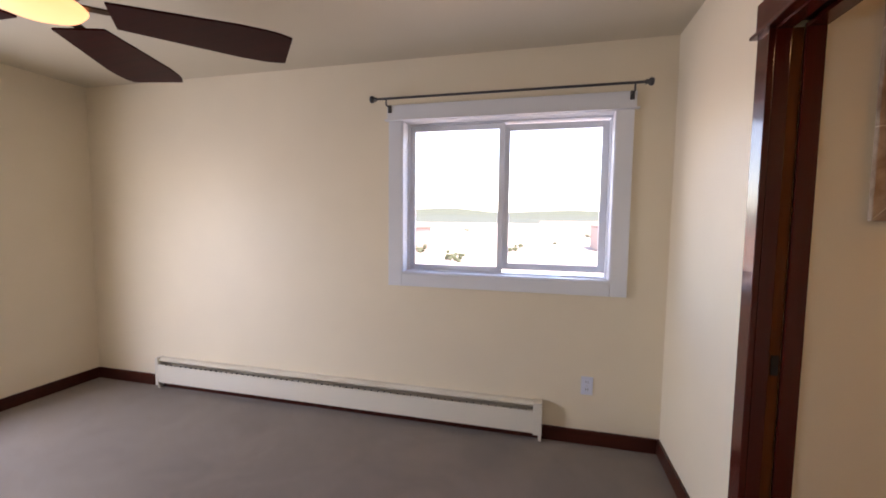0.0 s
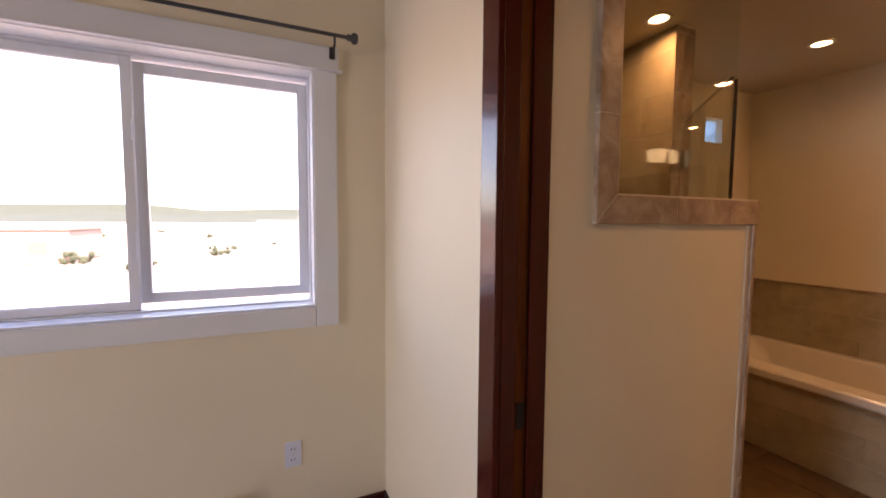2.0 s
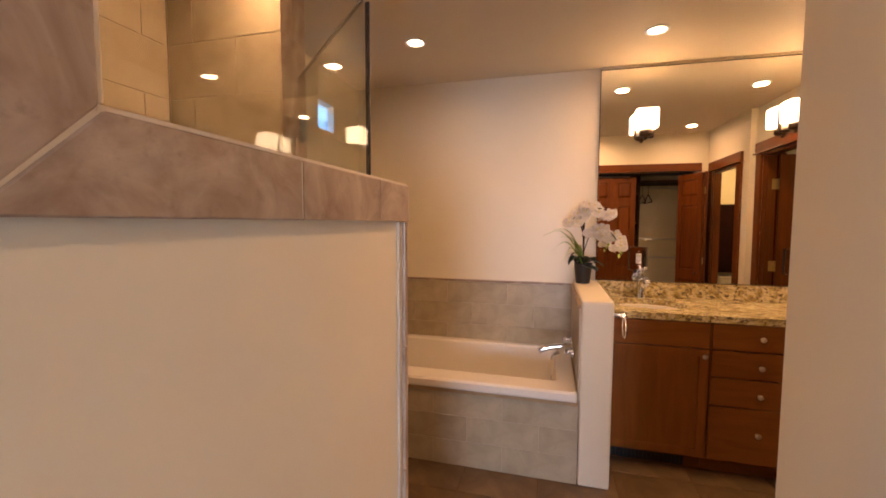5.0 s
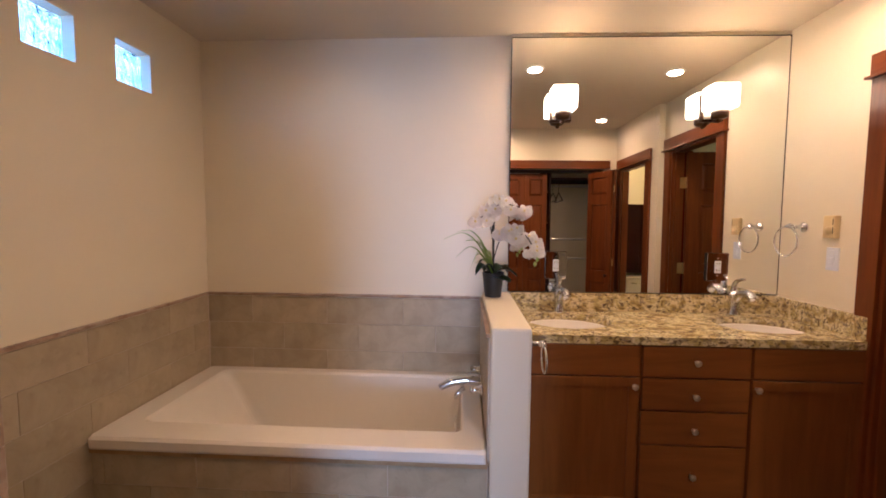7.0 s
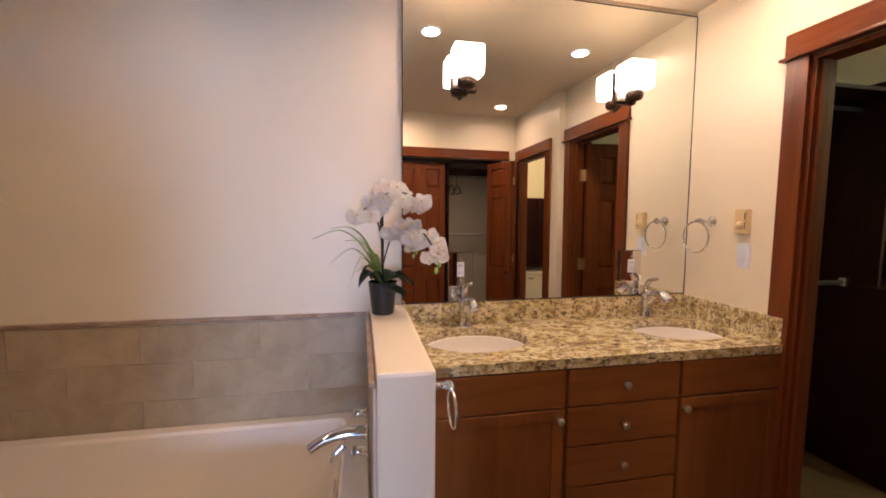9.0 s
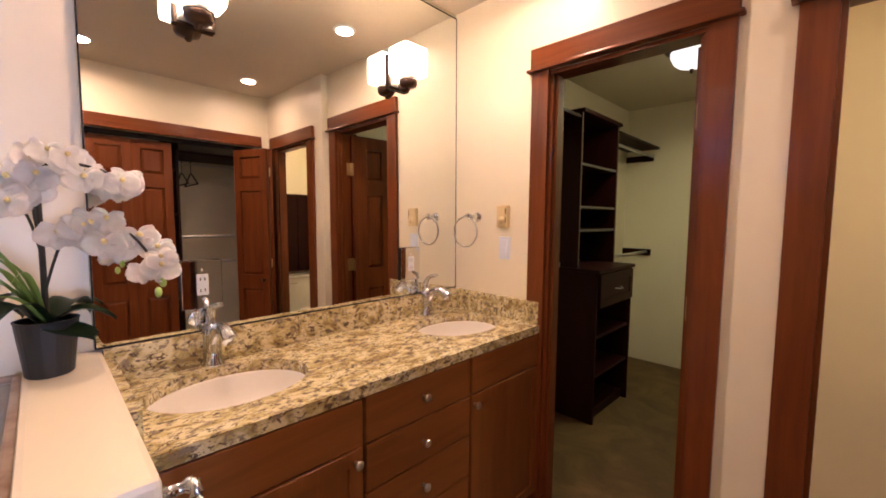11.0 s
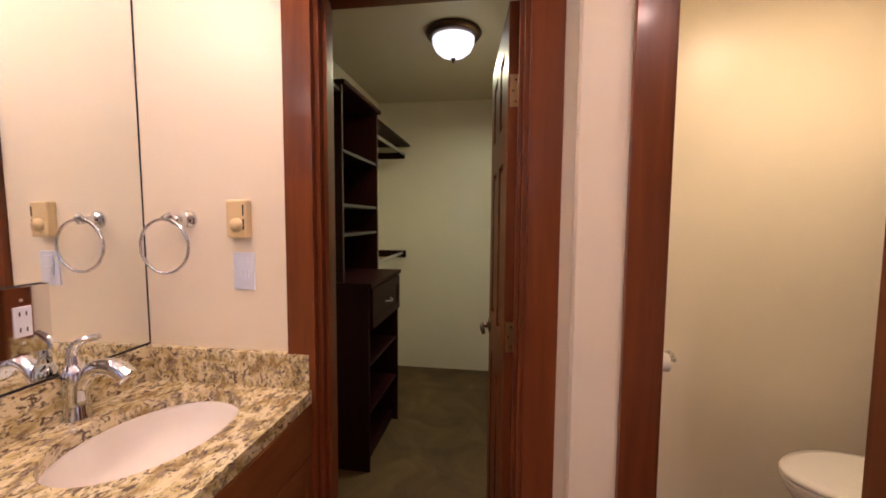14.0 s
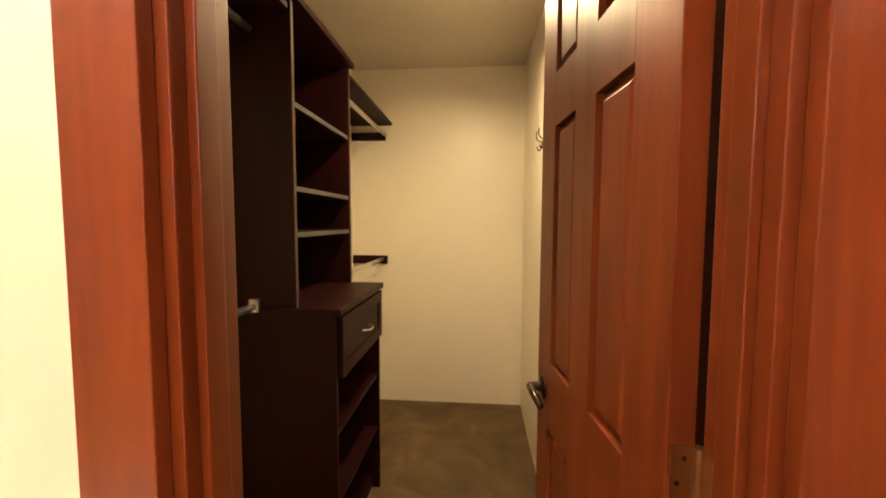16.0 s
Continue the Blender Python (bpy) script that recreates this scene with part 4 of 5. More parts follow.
def sink(sx, sy):
    s = thing("sink", (sx, sy, 0.72), "white oval undermount porcelain sink", "sink", "vanity sinks")
    bm = BM()
    n = 40
    prof = [(1.10, 0.8675), (1.0, 0.8675), (0.985, 0.86), (0.93, 0.82), (0.80, 0.775), (0.55, 0.745), (0.2, 0.735), (0.10, 0.734)]
    rings = [[bm.verts.new((sx + r * SA * math.cos(2 * math.pi * i / n), sy + r * SB * math.sin(2 * math.pi * i / n), z)) for i in range(n)] for r, z in prof]
    for a, b in zip(rings, rings[1:]):
        for i in range(n):
            j = (i + 1) % n
            bm.faces.new((a[i], a[j], b[j], b[i]))
    bm.faces.new(rings[-1])
    bmesh.ops.recalc_face_normals(bm, faces=bm.faces)
    part("bowl", bm, PORCELAIN, s, smooth=True)
    part("drain", lathe(BM(), [(0.022, 0.7345), (0.022, 0.738), (0.012, 0.739), (0, 0.737)], (sx, sy, 0), segments=18), CHROME, s)


for p in SINKS:
    sink(*p)


def faucet(x, y):
    f = thing("faucet", (x, y, 0.905), "chrome single-lever basin faucet", "faucet", "basin faucets")
    body = lathe(BM(), [(0.034, 0), (0.034, 0.006), (0.029, 0.014), (0.026, 0.05), (0.027, 0.09), (0.027, 0.115), (0.018, 0.135), (0, 0.140)], (x, y, 0.905), segments=20)
    part("body", body, CHROME, f, smooth=True)
    pts = curve_points([(x - 0.012, y, 0.985), (x - 0.05, y - 0.004, 1.03), (x - 0.10, y - 0.008, 1.036), (x - 0.138, y - 0.012, 1.012)])
    part("spout", tube(BM(), pts, [0.017 + 0.006 * i / (len(pts) - 1) for i in range(len(pts))], 12), CHROME, f, smooth=True)
    pts = curve_points([(x, y, 1.03), (x + 0.004, y, 1.065), (x - 0.014, y - 0.004, 1.095), (x - 0.062, y - 0.012, 1.110)])
    part("lever", tube(BM(), pts, [0.016 - 0.009 * i / (len(pts) - 1) for i in range(len(pts))], 10), CHROME, f, smooth=True)


faucet(4.02, 0.775)
faucet(4.036, -0.185)



def mirror_x(y, z):
    """The face of the mirror; the furred-out wall behind it stands a degree out of square."""
    return 4.0845 - 0.0181 * (y + 0.447) + 0.009 * (z - 1.2)


def leaning_slab(y0, y1, z0, z1, front, back):
    """A slab that follows the mirror's lean: front is its way out from the mirror's face, back a fixed depth or None for a thin sheet."""
    bm = BM()
    near = [bm.verts.new((mirror_x(y, z) - front, y, z)) for y, z in ((y0, z0), (y1, z0), (y1, z1), (y0, z1))]
    far = [bm.verts.new((back if back else v.co.x + 0.004, v.co.y, v.co.z)) for v in near]
    bm.faces.new(near)
    bm.faces.new(list(reversed(far)))
    for i in range(4):
        j = (i + 1) % 4
        bm.faces.new((near[i], far[i], far[j], near[j]))
    bmesh.ops.recalc_face_normals(bm, faces=bm.faces)
    return bm


solid("wall_furring", leaning_slab(-0.4468, 1.0595, 1.0095, H - 0.001, -0.006, 4.0998), BATH_WALL, "cream painted furred-out wall behind the mirror", "wall")
mirror = thing("vanity_mirror", (4.07, 0.3, 1.01), "large frameless wall mirror above the vanity", "mirror")
part("silvered_glass", leaning_slab(-0.4435, 1.055, 1.0135, 2.424, 0.0, None), MIRROR, mirror)
# Near-black strip draws the shadow line along the mirror's bottom edge.
part("bottom_edge_shade", leaning_slab(-0.4435, 1.055, 1.0085, 1.0133, 0.003, None), DARK_SLOT, mirror, "dark strip standing for the shade under the mirror")
part("edge", leaning_slab(1.0555, 1.0595, 1.0095, 2.424, 0.0015, None), DARK_SLOT, mirror, "dark mirror edge")
part("edge", leaning_slab(-0.4468, -0.4438, 1.0095, 2.424, 0.0015, None), DARK_SLOT, mirror, "dark mirror edge")
part("edge", leaning_slab(-0.4468, 1.0595, 2.4245, 2.4285, 0.0015, None), DARK_SLOT, mirror, "dark mirror edge")

mplate = metal("mirrored_cover_plate", (0.75, 0.76, 0.75), 0.05)
outlet("mirror_outlet", "white outlet with a mirrored cover plate on the mirror", mirror_x(0.79, 1.165) - 0.0005, 0.79, 1.165, "-x", mplate, 0.115, 0.155)
outlet("mirror_outlet", "white outlet with a mirrored cover plate on the mirror", mirror_x(-0.105, 1.165) - 0.0005, -0.105, 1.165, "-x", mplate, 0.115, 0.155)


def sconce(y):
    x = mirror_x(y, 2.03) - 0.0005
    s = thing("sconce", (x, y, 1.95), "bronze wall sconce with a lit square frosted glass shade", "wall lamp", "mirror sconces")
    part("backplate", boxed(x - 0.016, x, y - 0.058, y + 0.058, 1.965, 2.115, bevel=0.003), BRONZE, s)
    part("face_plate", boxed(x - 0.0195, x - 0.0162, y - 0.048, y + 0.048, 1.975, 2.105, bevel=0.001), NICKEL, s, "brushed bronze face plate")
    part("arm", tube(BM(), curve_points([(x - 0.018, y, 1.985), (x - 0.045, y, 1.962), (4.012, y, 1.955), (4.006, y, 1.975)]), 0.011), BRONZE, s)
    part("cup", lathe(BM(), [(0.012, 1.960), (0.034, 1.966), (0.040, 1.976), (0.040, 2.006), (0, 2.006)], (4.006, y, 0), segments=20), BRONZE, s, smooth=True)
    part("collar", lathe(BM(), [(0.043, 1.994), (0.043, 2.004), (0, 2.004)], (4.006, y, 0), segments=20), NICKEL, s, smooth=False)
    bm = boxed(3.946, 4.0655 if y < 0.3 else 4.046, y - 0.066, y + 0.066, 2.0105, 2.136, bevel=0.014)
    part("shade", bm, SHADE_GLASS, s, "glowing frosted glass cube")


sconce(0.783)
sconce(-0.038)


def recessed_light(x, y, z):
    c = thing("recessed_light", (x, y, z), "round recessed ceiling light with white trim, lit", "ceiling light", "recessed ceiling lights")
    part("trim_ring", lathe(BM(), [(0.046, -0.001), (0.061, -0.001), (0.064, -0.004), (0.058, -0.008), (0.046, -0.006), (0.046, -0.001)], (x, y, z), segments=32), WHITE, c)
    part("lens", lathe(BM(), [(0.0455, -0.0015), (0.0455, -0.0035), (0, -0.0035)], (x, y, z), segments=24), CAN_GLOW, c)


for c in CANS:
    recessed_light(*c)
recessed_light(1.75, -0.68, H)


# ---- wall beside the closet door ----
def towel_ring(name, label, bx, by, bz, cx, cy, cz, r, normal):
    t = thing(name, (bx, by, bz), label, "towel ring")
    n = Vector(normal)
    flange = lathe(BM(), [(0.027, 0), (0.027, 0.006), (0.020, 0.012), (0.012, 0.02), (0.010, 0.045), (0.014, 0.05), (0.014, 0.06), (0.0, 0.064)], (0, 0, 0), "z", 20)
    bmesh.ops.transform(flange, verts=flange.verts, matrix=Matrix.Translation((bx, by, bz)) @ n.to_track_quat("Z", "Y").to_matrix().to_4x4())
    part("post", flange, CHROME, t, smooth=True)
    tip = Vector((bx, by, bz)) + n * 0.055
    side = Vector((0, 0, 1)).cross(n)
    ring = BM()
    pts = [Vector((cx, cy, cz)) + r * (math.cos(2 * math.pi * k / 32) * side + math.sin(2 * math.pi * k / 32) * Vector((0, 0, 1))) for k in range(32)]
    tube(ring, pts, 0.0045, 8, True)
    part("ring", ring, CHROME, t, smooth=True)
    part("arm", tube(BM(), [tip, (tip + Vector((cx, cy, cz + r))) / 2 + Vector((0, 0, 0.012)), Vector((cx, cy, cz + r))], 0.010), CHROME, t, smooth=True)


towel_ring("towel_ring", "round chrome towel ring on the wall by the mirror", 3.933, -0.447, 1.392, 3.949, -0.371, 1.317, 0.076, (0, 1, 0))
towel_ring("towel_ring", "round chrome towel ring on the knee wall end", 3.385, 1.042, 0.912, 3.352, 0.982, 0.856, 0.053, (0, -1, 0))

th = thing("thermostat", (3.761, -0.44, 1.34), "ivory wall thermostat with a round dial", "thermostat")
part("case", boxed(3.730, 3.792, -0.447, -0.418, 1.342, 1.450, bevel=0.006), IVORY, th)
part("dial", lathe(BM(), [(0.020, 0), (0.020, 0.004), (0.016, 0.0045), (0.0155, 0.010), (0.0, 0.0105)], (3.759, -0.4178, 1.378), "y", 24), IVORY, th, smooth=True)
for z in (1.365, 1.405):
    part("vent", boxed(3.736, 3.7405, -0.4179, -0.4172, z, z + 0.03), DARK_SLOT, th)
sw = thing("light_switch", (3.757, -0.44, 1.18), "white rocker light switch on a white plate", "light switch")
part("plate", boxed(3.724, 3.790, -0.447, -0.4415, 1.188, 1.298, bevel=0.002), PLASTIC, sw)
part("rocker", boxed(3.741, 3.773, -0.4414, -0.4375, 1.222, 1.285, bevel=0.002), PLASTIC, sw)
part("slider", boxed(3.747, 3.767, -0.4374, -0.434, 1.215, 1.250, bevel=0.0015), PLASTIC, sw)

south = lambda u, d, z: (u, -0.447 + d, z)
closet_case = door_casing("door_2", "reddish mahogany casing round the closet doorway", south, 2.945, 3.536, 2.03, 0.080, 0.088, MAHOGANY_X, -0.098)
for u0, u1 in ((2.963, 2.975), (3.506, 3.518)):
    part("stop", boxed(u0, u1, -0.505, -0.47, 0, 2.01, bevel=0.002), MAHOGANY, closet_case)
# Dark strip added to stand for the deep shade in the hinge gap.
part("gap_shade_strip", boxed(2.9395, 2.946, -0.62, -0.5455, 0, 2.03), DARK_TRIM, closet_case)
part("casing_leg", boxed(3.536, 3.61, -0.565, -0.5455, 0, 2.03, bevel=0.003), MAHOGANY, closet_case)
toil = lambda u, d, z: (u, -0.395 + d, z)
door_casing("door_3", "reddish mahogany casing round the toilet room doorway", toil, 2.10, 2.635, 1.995, 0.082, 0.088, MAHOGANY_X, -0.067)


def six_panel(bm_w, bm_h, t, cols=2, panels=((0.14, 0.85), (1.008, 1.563), (1.68, 1.90))):
    """Door leaf in local metres: x 0..w, y -t/2..t/2, z 0..h; rails and stiles with sunk raised panels."""
    bm = BM()
    w, h = bm_w, bm_h
    stile = 0.108 if cols == 2 else 0.055
    gap = 0.10
    xs = []
    pw = (w - 2 * stile - (cols - 1) * gap) / cols
    for k in range(cols):
        a = stile + k * (pw + gap)
        xs.append((a, a + pw))
    box(bm, 0, stile, -t / 2, t / 2, 0, h, bevel=0.0015)
    box(bm, w - stile, w, -t / 2, t / 2, 0, h, bevel=0.0015)
    zs = [0] + [z for p in panels for z in p] + [h]
    for z0, z1 in zip(zs[0::2], zs[1::2]):
        box(bm, stile, w - stile, -t / 2, t / 2, z0, z1)
    for (a, b), (c, d) in zip(xs, xs[1:]):
        for z0, z1 in panels:
            box(bm, b, c, -t / 2, t / 2, z0, z1)
    fields = []
    for a, b in xs:
        for z0, z1 in panels:
            pb = BM()
            e, q = 0.022, t / 2 - 0.011
            for s in (-1, 1):
                outer = [pb.verts.new((x, s * (q - 0.004), z)) for x, z in ((a, z0), (b, z0), (b, z1), (a, z1))]
                inner = [pb.verts.new((x, s * (t / 2 - 0.004), z)) for x, z in ((a + e, z0 + e), (b - e, z0 + e), (b - e, z1 - e), (a + e, z1 - e))]
                for i in range(4):
                    j = (i + 1) % 4
                    pb.faces.new((outer[i], outer[j], inner[j], inner[i]))
                pb.faces.new(inner)
            bmesh.ops.recalc_face_normals(pb, faces=pb.faces)
            fields.append(pb)
    return bm, fields


def leaf(parent_thing, name, w, h, t, m, cols=2, panels=((0.14, 0.85), (1.008, 1.563), (1.68, 1.90))):
    frame_bm, fields = six_panel(w, h, t, cols, panels)
    bmesh.ops.transform(frame_bm, verts=frame_bm.verts, matrix=m)
    fr = part(name, frame_bm, DOOR_WOOD, parent_thing)
    for pb in fields:
        bmesh.ops.transform(pb, verts=pb.verts, matrix=m)
        part("panel", pb, DOOR_WOOD, fr)
    return fr


def closet_door():
    d = thing("closet_door", (2.965, -0.585, 0), "red mahogany six-panel door standing open into the closet", "door")
    ang = math.atan2(-0.9949, 0.101)
    m = Matrix.Translation((2.984, -0.553, 0.012)) @ Matrix.Rotation(ang, 4, "Z")
    lf = leaf(d, "leaf", 0.585, 1.995, 0.035, m)
    for s in (1, -1):
        rose = lathe(BM(), [(0.030, 0), (0.030, 0.006), (0.012, 0.010), (0.010, 0.038), (0, 0.040)], (0, 0, 0), "y", 20)
        bmesh.ops.transform(rose, verts=rose.verts, matrix=m @ Matrix.Translation((0.525, s * 0.0178, 0.936)) @ Matrix.Rotation(0 if s > 0 else math.pi, 4, "Z"))
        part("rose", rose, BRONZE, d)
        lever = tube(BM(), [m @ Vector(p) for p in ((0.525, s * 0.052, 0.936), (0.48, s * 0.056, 0.938), (0.425, s * 0.052, 0.931))], [0.010, 0.009, 0.008], 10)
        part("lever", lever, BRONZE, d, "dark bronze lever handle", smooth=True)
    for z in (0.20, 0.995, 1.705):
        hl = part("hinge_leaf", boxed(-0.0018, -0.0003, -0.0165, 0.012, z, z + 0.09, m=m), BRASS, lf)
        for dz, dy in ((0.015, -0.004), (0.045, 0.004), (0.075, -0.004)):
            screw = lathe(BM(), [(0.0035, 0), (0.003, 0.001), (0, 0.0012)], (0, 0, 0), "z", 10)
            bmesh.ops.transform(screw, verts=screw.verts, matrix=m @ Matrix.Translation((-0.0018, dy, z + dz)) @ Matrix.Rotation(radians(-90), 4, "Y"))
            part("screw", screw, BRONZE, hl)
    part("latch_plate", boxed(0.5855, 0.5865, -0.011, 0.011, 0.90, 0.96, m=m), BRASS, d)
    for z in (0.212, 1.007, 1.717):
        hg = part("hinge", tube(BM(), [(2.9645, -0.550, z), (2.9645, -0.550, z + 0.09)], 0.0065, 10), BRASS, d, "worn brass hinge")
        part("hinge_plate", boxed(2.9635, 2.9655, -0.5435, -0.512, z, z + 0.09), BRASS, hg)


closet_door()


# ---- walk-in closet shelving ----
def closet_shelving():
    x1, y0, y1 = 4.149, -2.02, -1.405
    tall = thing("closet_tower", (3.9, -1.71, 0), "dark espresso closet tower with adjustable shelves and a drawer", "shelving")
    fx, lx, t = 3.85, 3.70, 0.019
    part("side_panel", boxed(lx + 0.01, x1, y1 - t, y1, 0, 1.03, bevel=0.001), ESPRESSO, tall)
    part("side_panel", boxed(lx + 0.01, x1, y0, y0 + t, 0, 1.03, bevel=0.001), ESPRESSO, tall)
    part("counter", boxed(lx - 0.012, x1, y0 - 0.0, y1 + 0.012, 1.0305, 1.055, bevel=0.004), ESPRESSO, tall)
    for ya in (y1 - t, y0):
        up = part("side_panel", boxed(fx, x1, ya, ya + t, 1.0555, 2.09, bevel=0.001), ESPRESSO, tall)
        # Front edge band, a lighter brown than the board.
        part("edge_band", boxed(fx - 0.0018, fx - 0.0002, ya + 0.001, ya + t - 0.001, 1.0555, 2.09), plain("lighter_edge_band", (0.05, 0.028, 0.020), 0.4), up)
    part("crown", boxed(fx - 0.025, x1, y0 - 0.01, y1 + 0.01, 2.0905, 2.118, bevel=0.008), ESPRESSO, tall)
    part("back_panel", boxed(x1 - 0.008, x1 - 0.001, y0 + t, y1 - t, 0.05, 2.088), ESPRESSO, tall)
    for z in (1.318, 1.480, 1.768):
        sh_ = part("shelf", boxed(fx + 0.006, x1 - 0.009, y0 + t + 0.001, y1 - t - 0.001, z - 0.019, z, bevel=0.001), ESPRESSO, tall)
        part("edge_band", boxed(fx + 0.0035, fx + 0.0055, y0 + t + 0.001, y1 - t - 0.001, z - 0.018, z - 0.001), plain("pale_shelf_edge", (0.05, 0.047, 0.047), 0.4), sh_)
    for z in (0.33, 0.60):
        part("shelf", boxed(lx + 0.02, x1 - 0.009, y0 + t + 0.001, y1 - t - 0.001, z - 0.019, z, bevel=0.001), ESPRESSO, tall)
    part("plinth", boxed(lx + 0.05, x1, y0 + t + 0.001, y1 - t - 0.001, 0, 0.07), ESPRESSO, tall)
    dr = BM()
    a0, a1, z0, z1, s = y0 + t + 0.004, y1 - t - 0.004, 0.80, 1.02, 0.05
    for p, q, r, v in ((a0, a0 + s, z0, z1), (a1 - s, a1, z0, z1), (a0 + s, a1 - s, z0, z0 + s), (a0 + s, a1 - s, z1 - s, z1)):
        box(dr, lx - 0.008, lx + 0.009, p, q, r, v, bevel=0.002)
    box(dr, lx + 0.0, lx + 0.008, a0 + s - 0.001, a1 - s + 0.001, z0 + s - 0.001, z1 - s + 0.001)
    drawer = part("drawer", dr, ESPRESSO, tall)
    mid = (a0 + a1) / 2
    part("pull", tube(BM(), curve_points([(lx - 0.009, mid - 0.05, 0.91), (lx - 0.03, mid - 0.03, 0.908), (lx - 0.034, mid, 0.905), (lx - 0.03, mid + 0.03, 0.908), (lx - 0.009, mid + 0.05, 0.91)]), 0.004, 8), NICKEL, drawer, "nickel arched drawer pull", smooth=True)

    far = thing("closet_shelf", (3.98, -2.5, 2.05), "dark espresso hanging shelf with a steel rod", "shelving", "closet hanging shelves")
    part("board", boxed(3.85, x1, -2.998, y0 - 0.012, 2.05, 2.072, bevel=0.008), ESPRESSO, far)
    part("cleat", boxed(3.90, x1, -2.999, -2.981, 1.945, 2.0), ESPRESSO, far)
    part("hanging_rod", tube(BM(), [(3.905, y0 - 0.001, 1.985), (3.905, -2.980, 1.985)], 0.013, 12), STEEL, far, smooth=True)
    low = thing("closet_shelf", (3.98, -2.5, 1.05), "dark espresso lower cleat with a steel hanging rod", "shelving", "closet hanging shelves")
    part("cleat", boxed(3.89, x1, -2.999, -2.981, 1.045, 1.105), ESPRESSO, low)
    part("hanging_rod", tube(BM(), [(3.925, y0 - 0.001, 1.08), (3.925, -2.980, 1.08)], 0.013, 12), STEEL, low, smooth=True)
    near = thing("closet_shelf", (3.98, -1.0, 2.05), "dark espresso hanging shelf with a steel rod by the doorway", "shelving", "closet hanging shelves")
    part("board", boxed(3.85, x1, y1 + 0.012, -0.5465, 2.05, 2.072, bevel=0.004), ESPRESSO, near)
    part("cleat", boxed(3.90, x1, -0.564, -0.5465, 1.965, 2.03), ESPRESSO, near)
    part("hanging_rod", tube(BM(), [(3.995, y1 + 0.001, 2.0), (3.995, -0.5645, 2.0)], 0.013, 12), STEEL, near, smooth=True)
    near2 = thing("closet_rod", (3.98, -1.0, 1.05), "steel hanging rod in pale sockets across the closet bay", "closet rod")
    part("hanging_rod", tube(BM(), [(3.995, y1 + 0.02, 1.06), (3.995, -0.575, 1.06)], 0.013, 12), STEEL, near2, smooth=True)
    part("socket", boxed(3.977, 4.013, y1 + 0.0005, y1 + 0.019, 1.04, 1.085, bevel=0.004), STEEL, near2)
    part("socket", boxed(3.977, 4.013, -0.574, -0.5465, 1.04, 1.085, bevel=0.004), STEEL, near2)


closet_shelving()


def wall_hooks():
    h = thing("coat_hook", (2.905, -2.12, 1.75), "dark metal coat hooks on the closet wall", "hook")
    part("rail", boxed(2.9005, 2.908, -2.19, -2.05, 1.744, 1.762, bevel=0.003), BRONZE, h)
    for y in (-2.16, -2.08):
        part("hook", tube(BM(), curve_points([(2.908, y, 1.765), (2.92, y, 1.76), (2.935, y, 1.78), (2.933, y, 1.81)]), 0.0028, 8), BRONZE, h)
        part("hook", tube(BM(), curve_points([(2.908, y, 1.74), (2.918, y, 1.715), (2.928, y, 1.722), (2.93, y, 1.735)]), 0.0028, 8), BRONZE, h)


wall_hooks()


def dome_light():
    x, y = 3.30, -1.69
    d = thing("flush_dome_light", (x, y, H), "flush ceiling light with bronze pan and frosted ribbed dome, lit", "ceiling light")
    part("pan", lathe(BM(), [(0.02, H - 0.001), (0.15, H - 0.001), (0.158, H - 0.012), (0.15, H - 0.03), (0.125, H - 0.04), (0.118, H - 0.038), (0.0, H - 0.030)], (x, y, 0), segments=36), BRONZE, d, smooth=True)
    bm = lathe(BM(), [(0.118, H - 0.042), (0.116, H - 0.07), (0.10, H - 0.105), (0.07, H - 0.13), (0.03, H - 0.145), (0.008, H - 0.148)], (x, y, 0), segments=36)
    part("dome", bm, DOME_GLASS, d, "frosted glass dome", smooth=True)
    part("finial", lathe(BM(), [(0.010, H - 0.146), (0.014, H - 0.152), (0.008, H - 0.160), (0.011, H - 0.168), (0, H - 0.176)], (x, y, 0), segments=14), BRONZE, d, smooth=True)


dome_light()


# ---- wardrobe with bifold doors ----
PANELS = ((0.10, 0.80), (0.92, 1.62), (1.72, 1.90))
WD = thing("door_4", (1.94, 0.28, 0), "mahogany casing above the wardrobe bifold doors", "door casing")
tagged(WD, kind="structure")
part("casing_head", boxed(1.9405, 1.964, -0.325, 0.93, 2.0335, 2.112, bevel=0.003), MAHOGANY_Y, WD)
part("casing_bead", boxed(1.9405, 1.975, -0.325, 0.945, 2.02, 2.033, bevel=0.004), MAHOGANY_Y, WD)
part("casing_leg", boxed(1.9405, 1.960, -0.394, -0.358, 0, 2.0195, bevel=0.003), MAHOGANY, WD)
part("casing_leg", boxed(1.9405, 1.960, 0.838, 0.92, 0, 2.0195, bevel=0.003), MAHOGANY, WD)
part("track", boxed(1.88, 1.91, -0.268, 0.838, 1.985, 2.018), DARK_SLOT, WD)
bif = thing("bifold_door", (1.95, 0.6, 0), "closed pair of red mahogany bifold wardrobe doors", "door", "bifold wardrobe doors")
for k, y in enumerate((0.335, 0.586)):
    leaf(bif, "leaf", 0.25, 1.96, 0.03, Matrix.Translation((1.895, y, 0.015)) @ Matrix.Rotation(radians(90), 4, "Z"), 1, PANELS)
bif2 = thing("bifold_door", (1.95, -0.12, 0), "folded-open pair of red mahogany bifold wardrobe doors", "door", "bifold wardrobe doors")
kx, ky = 2.207, -0.272
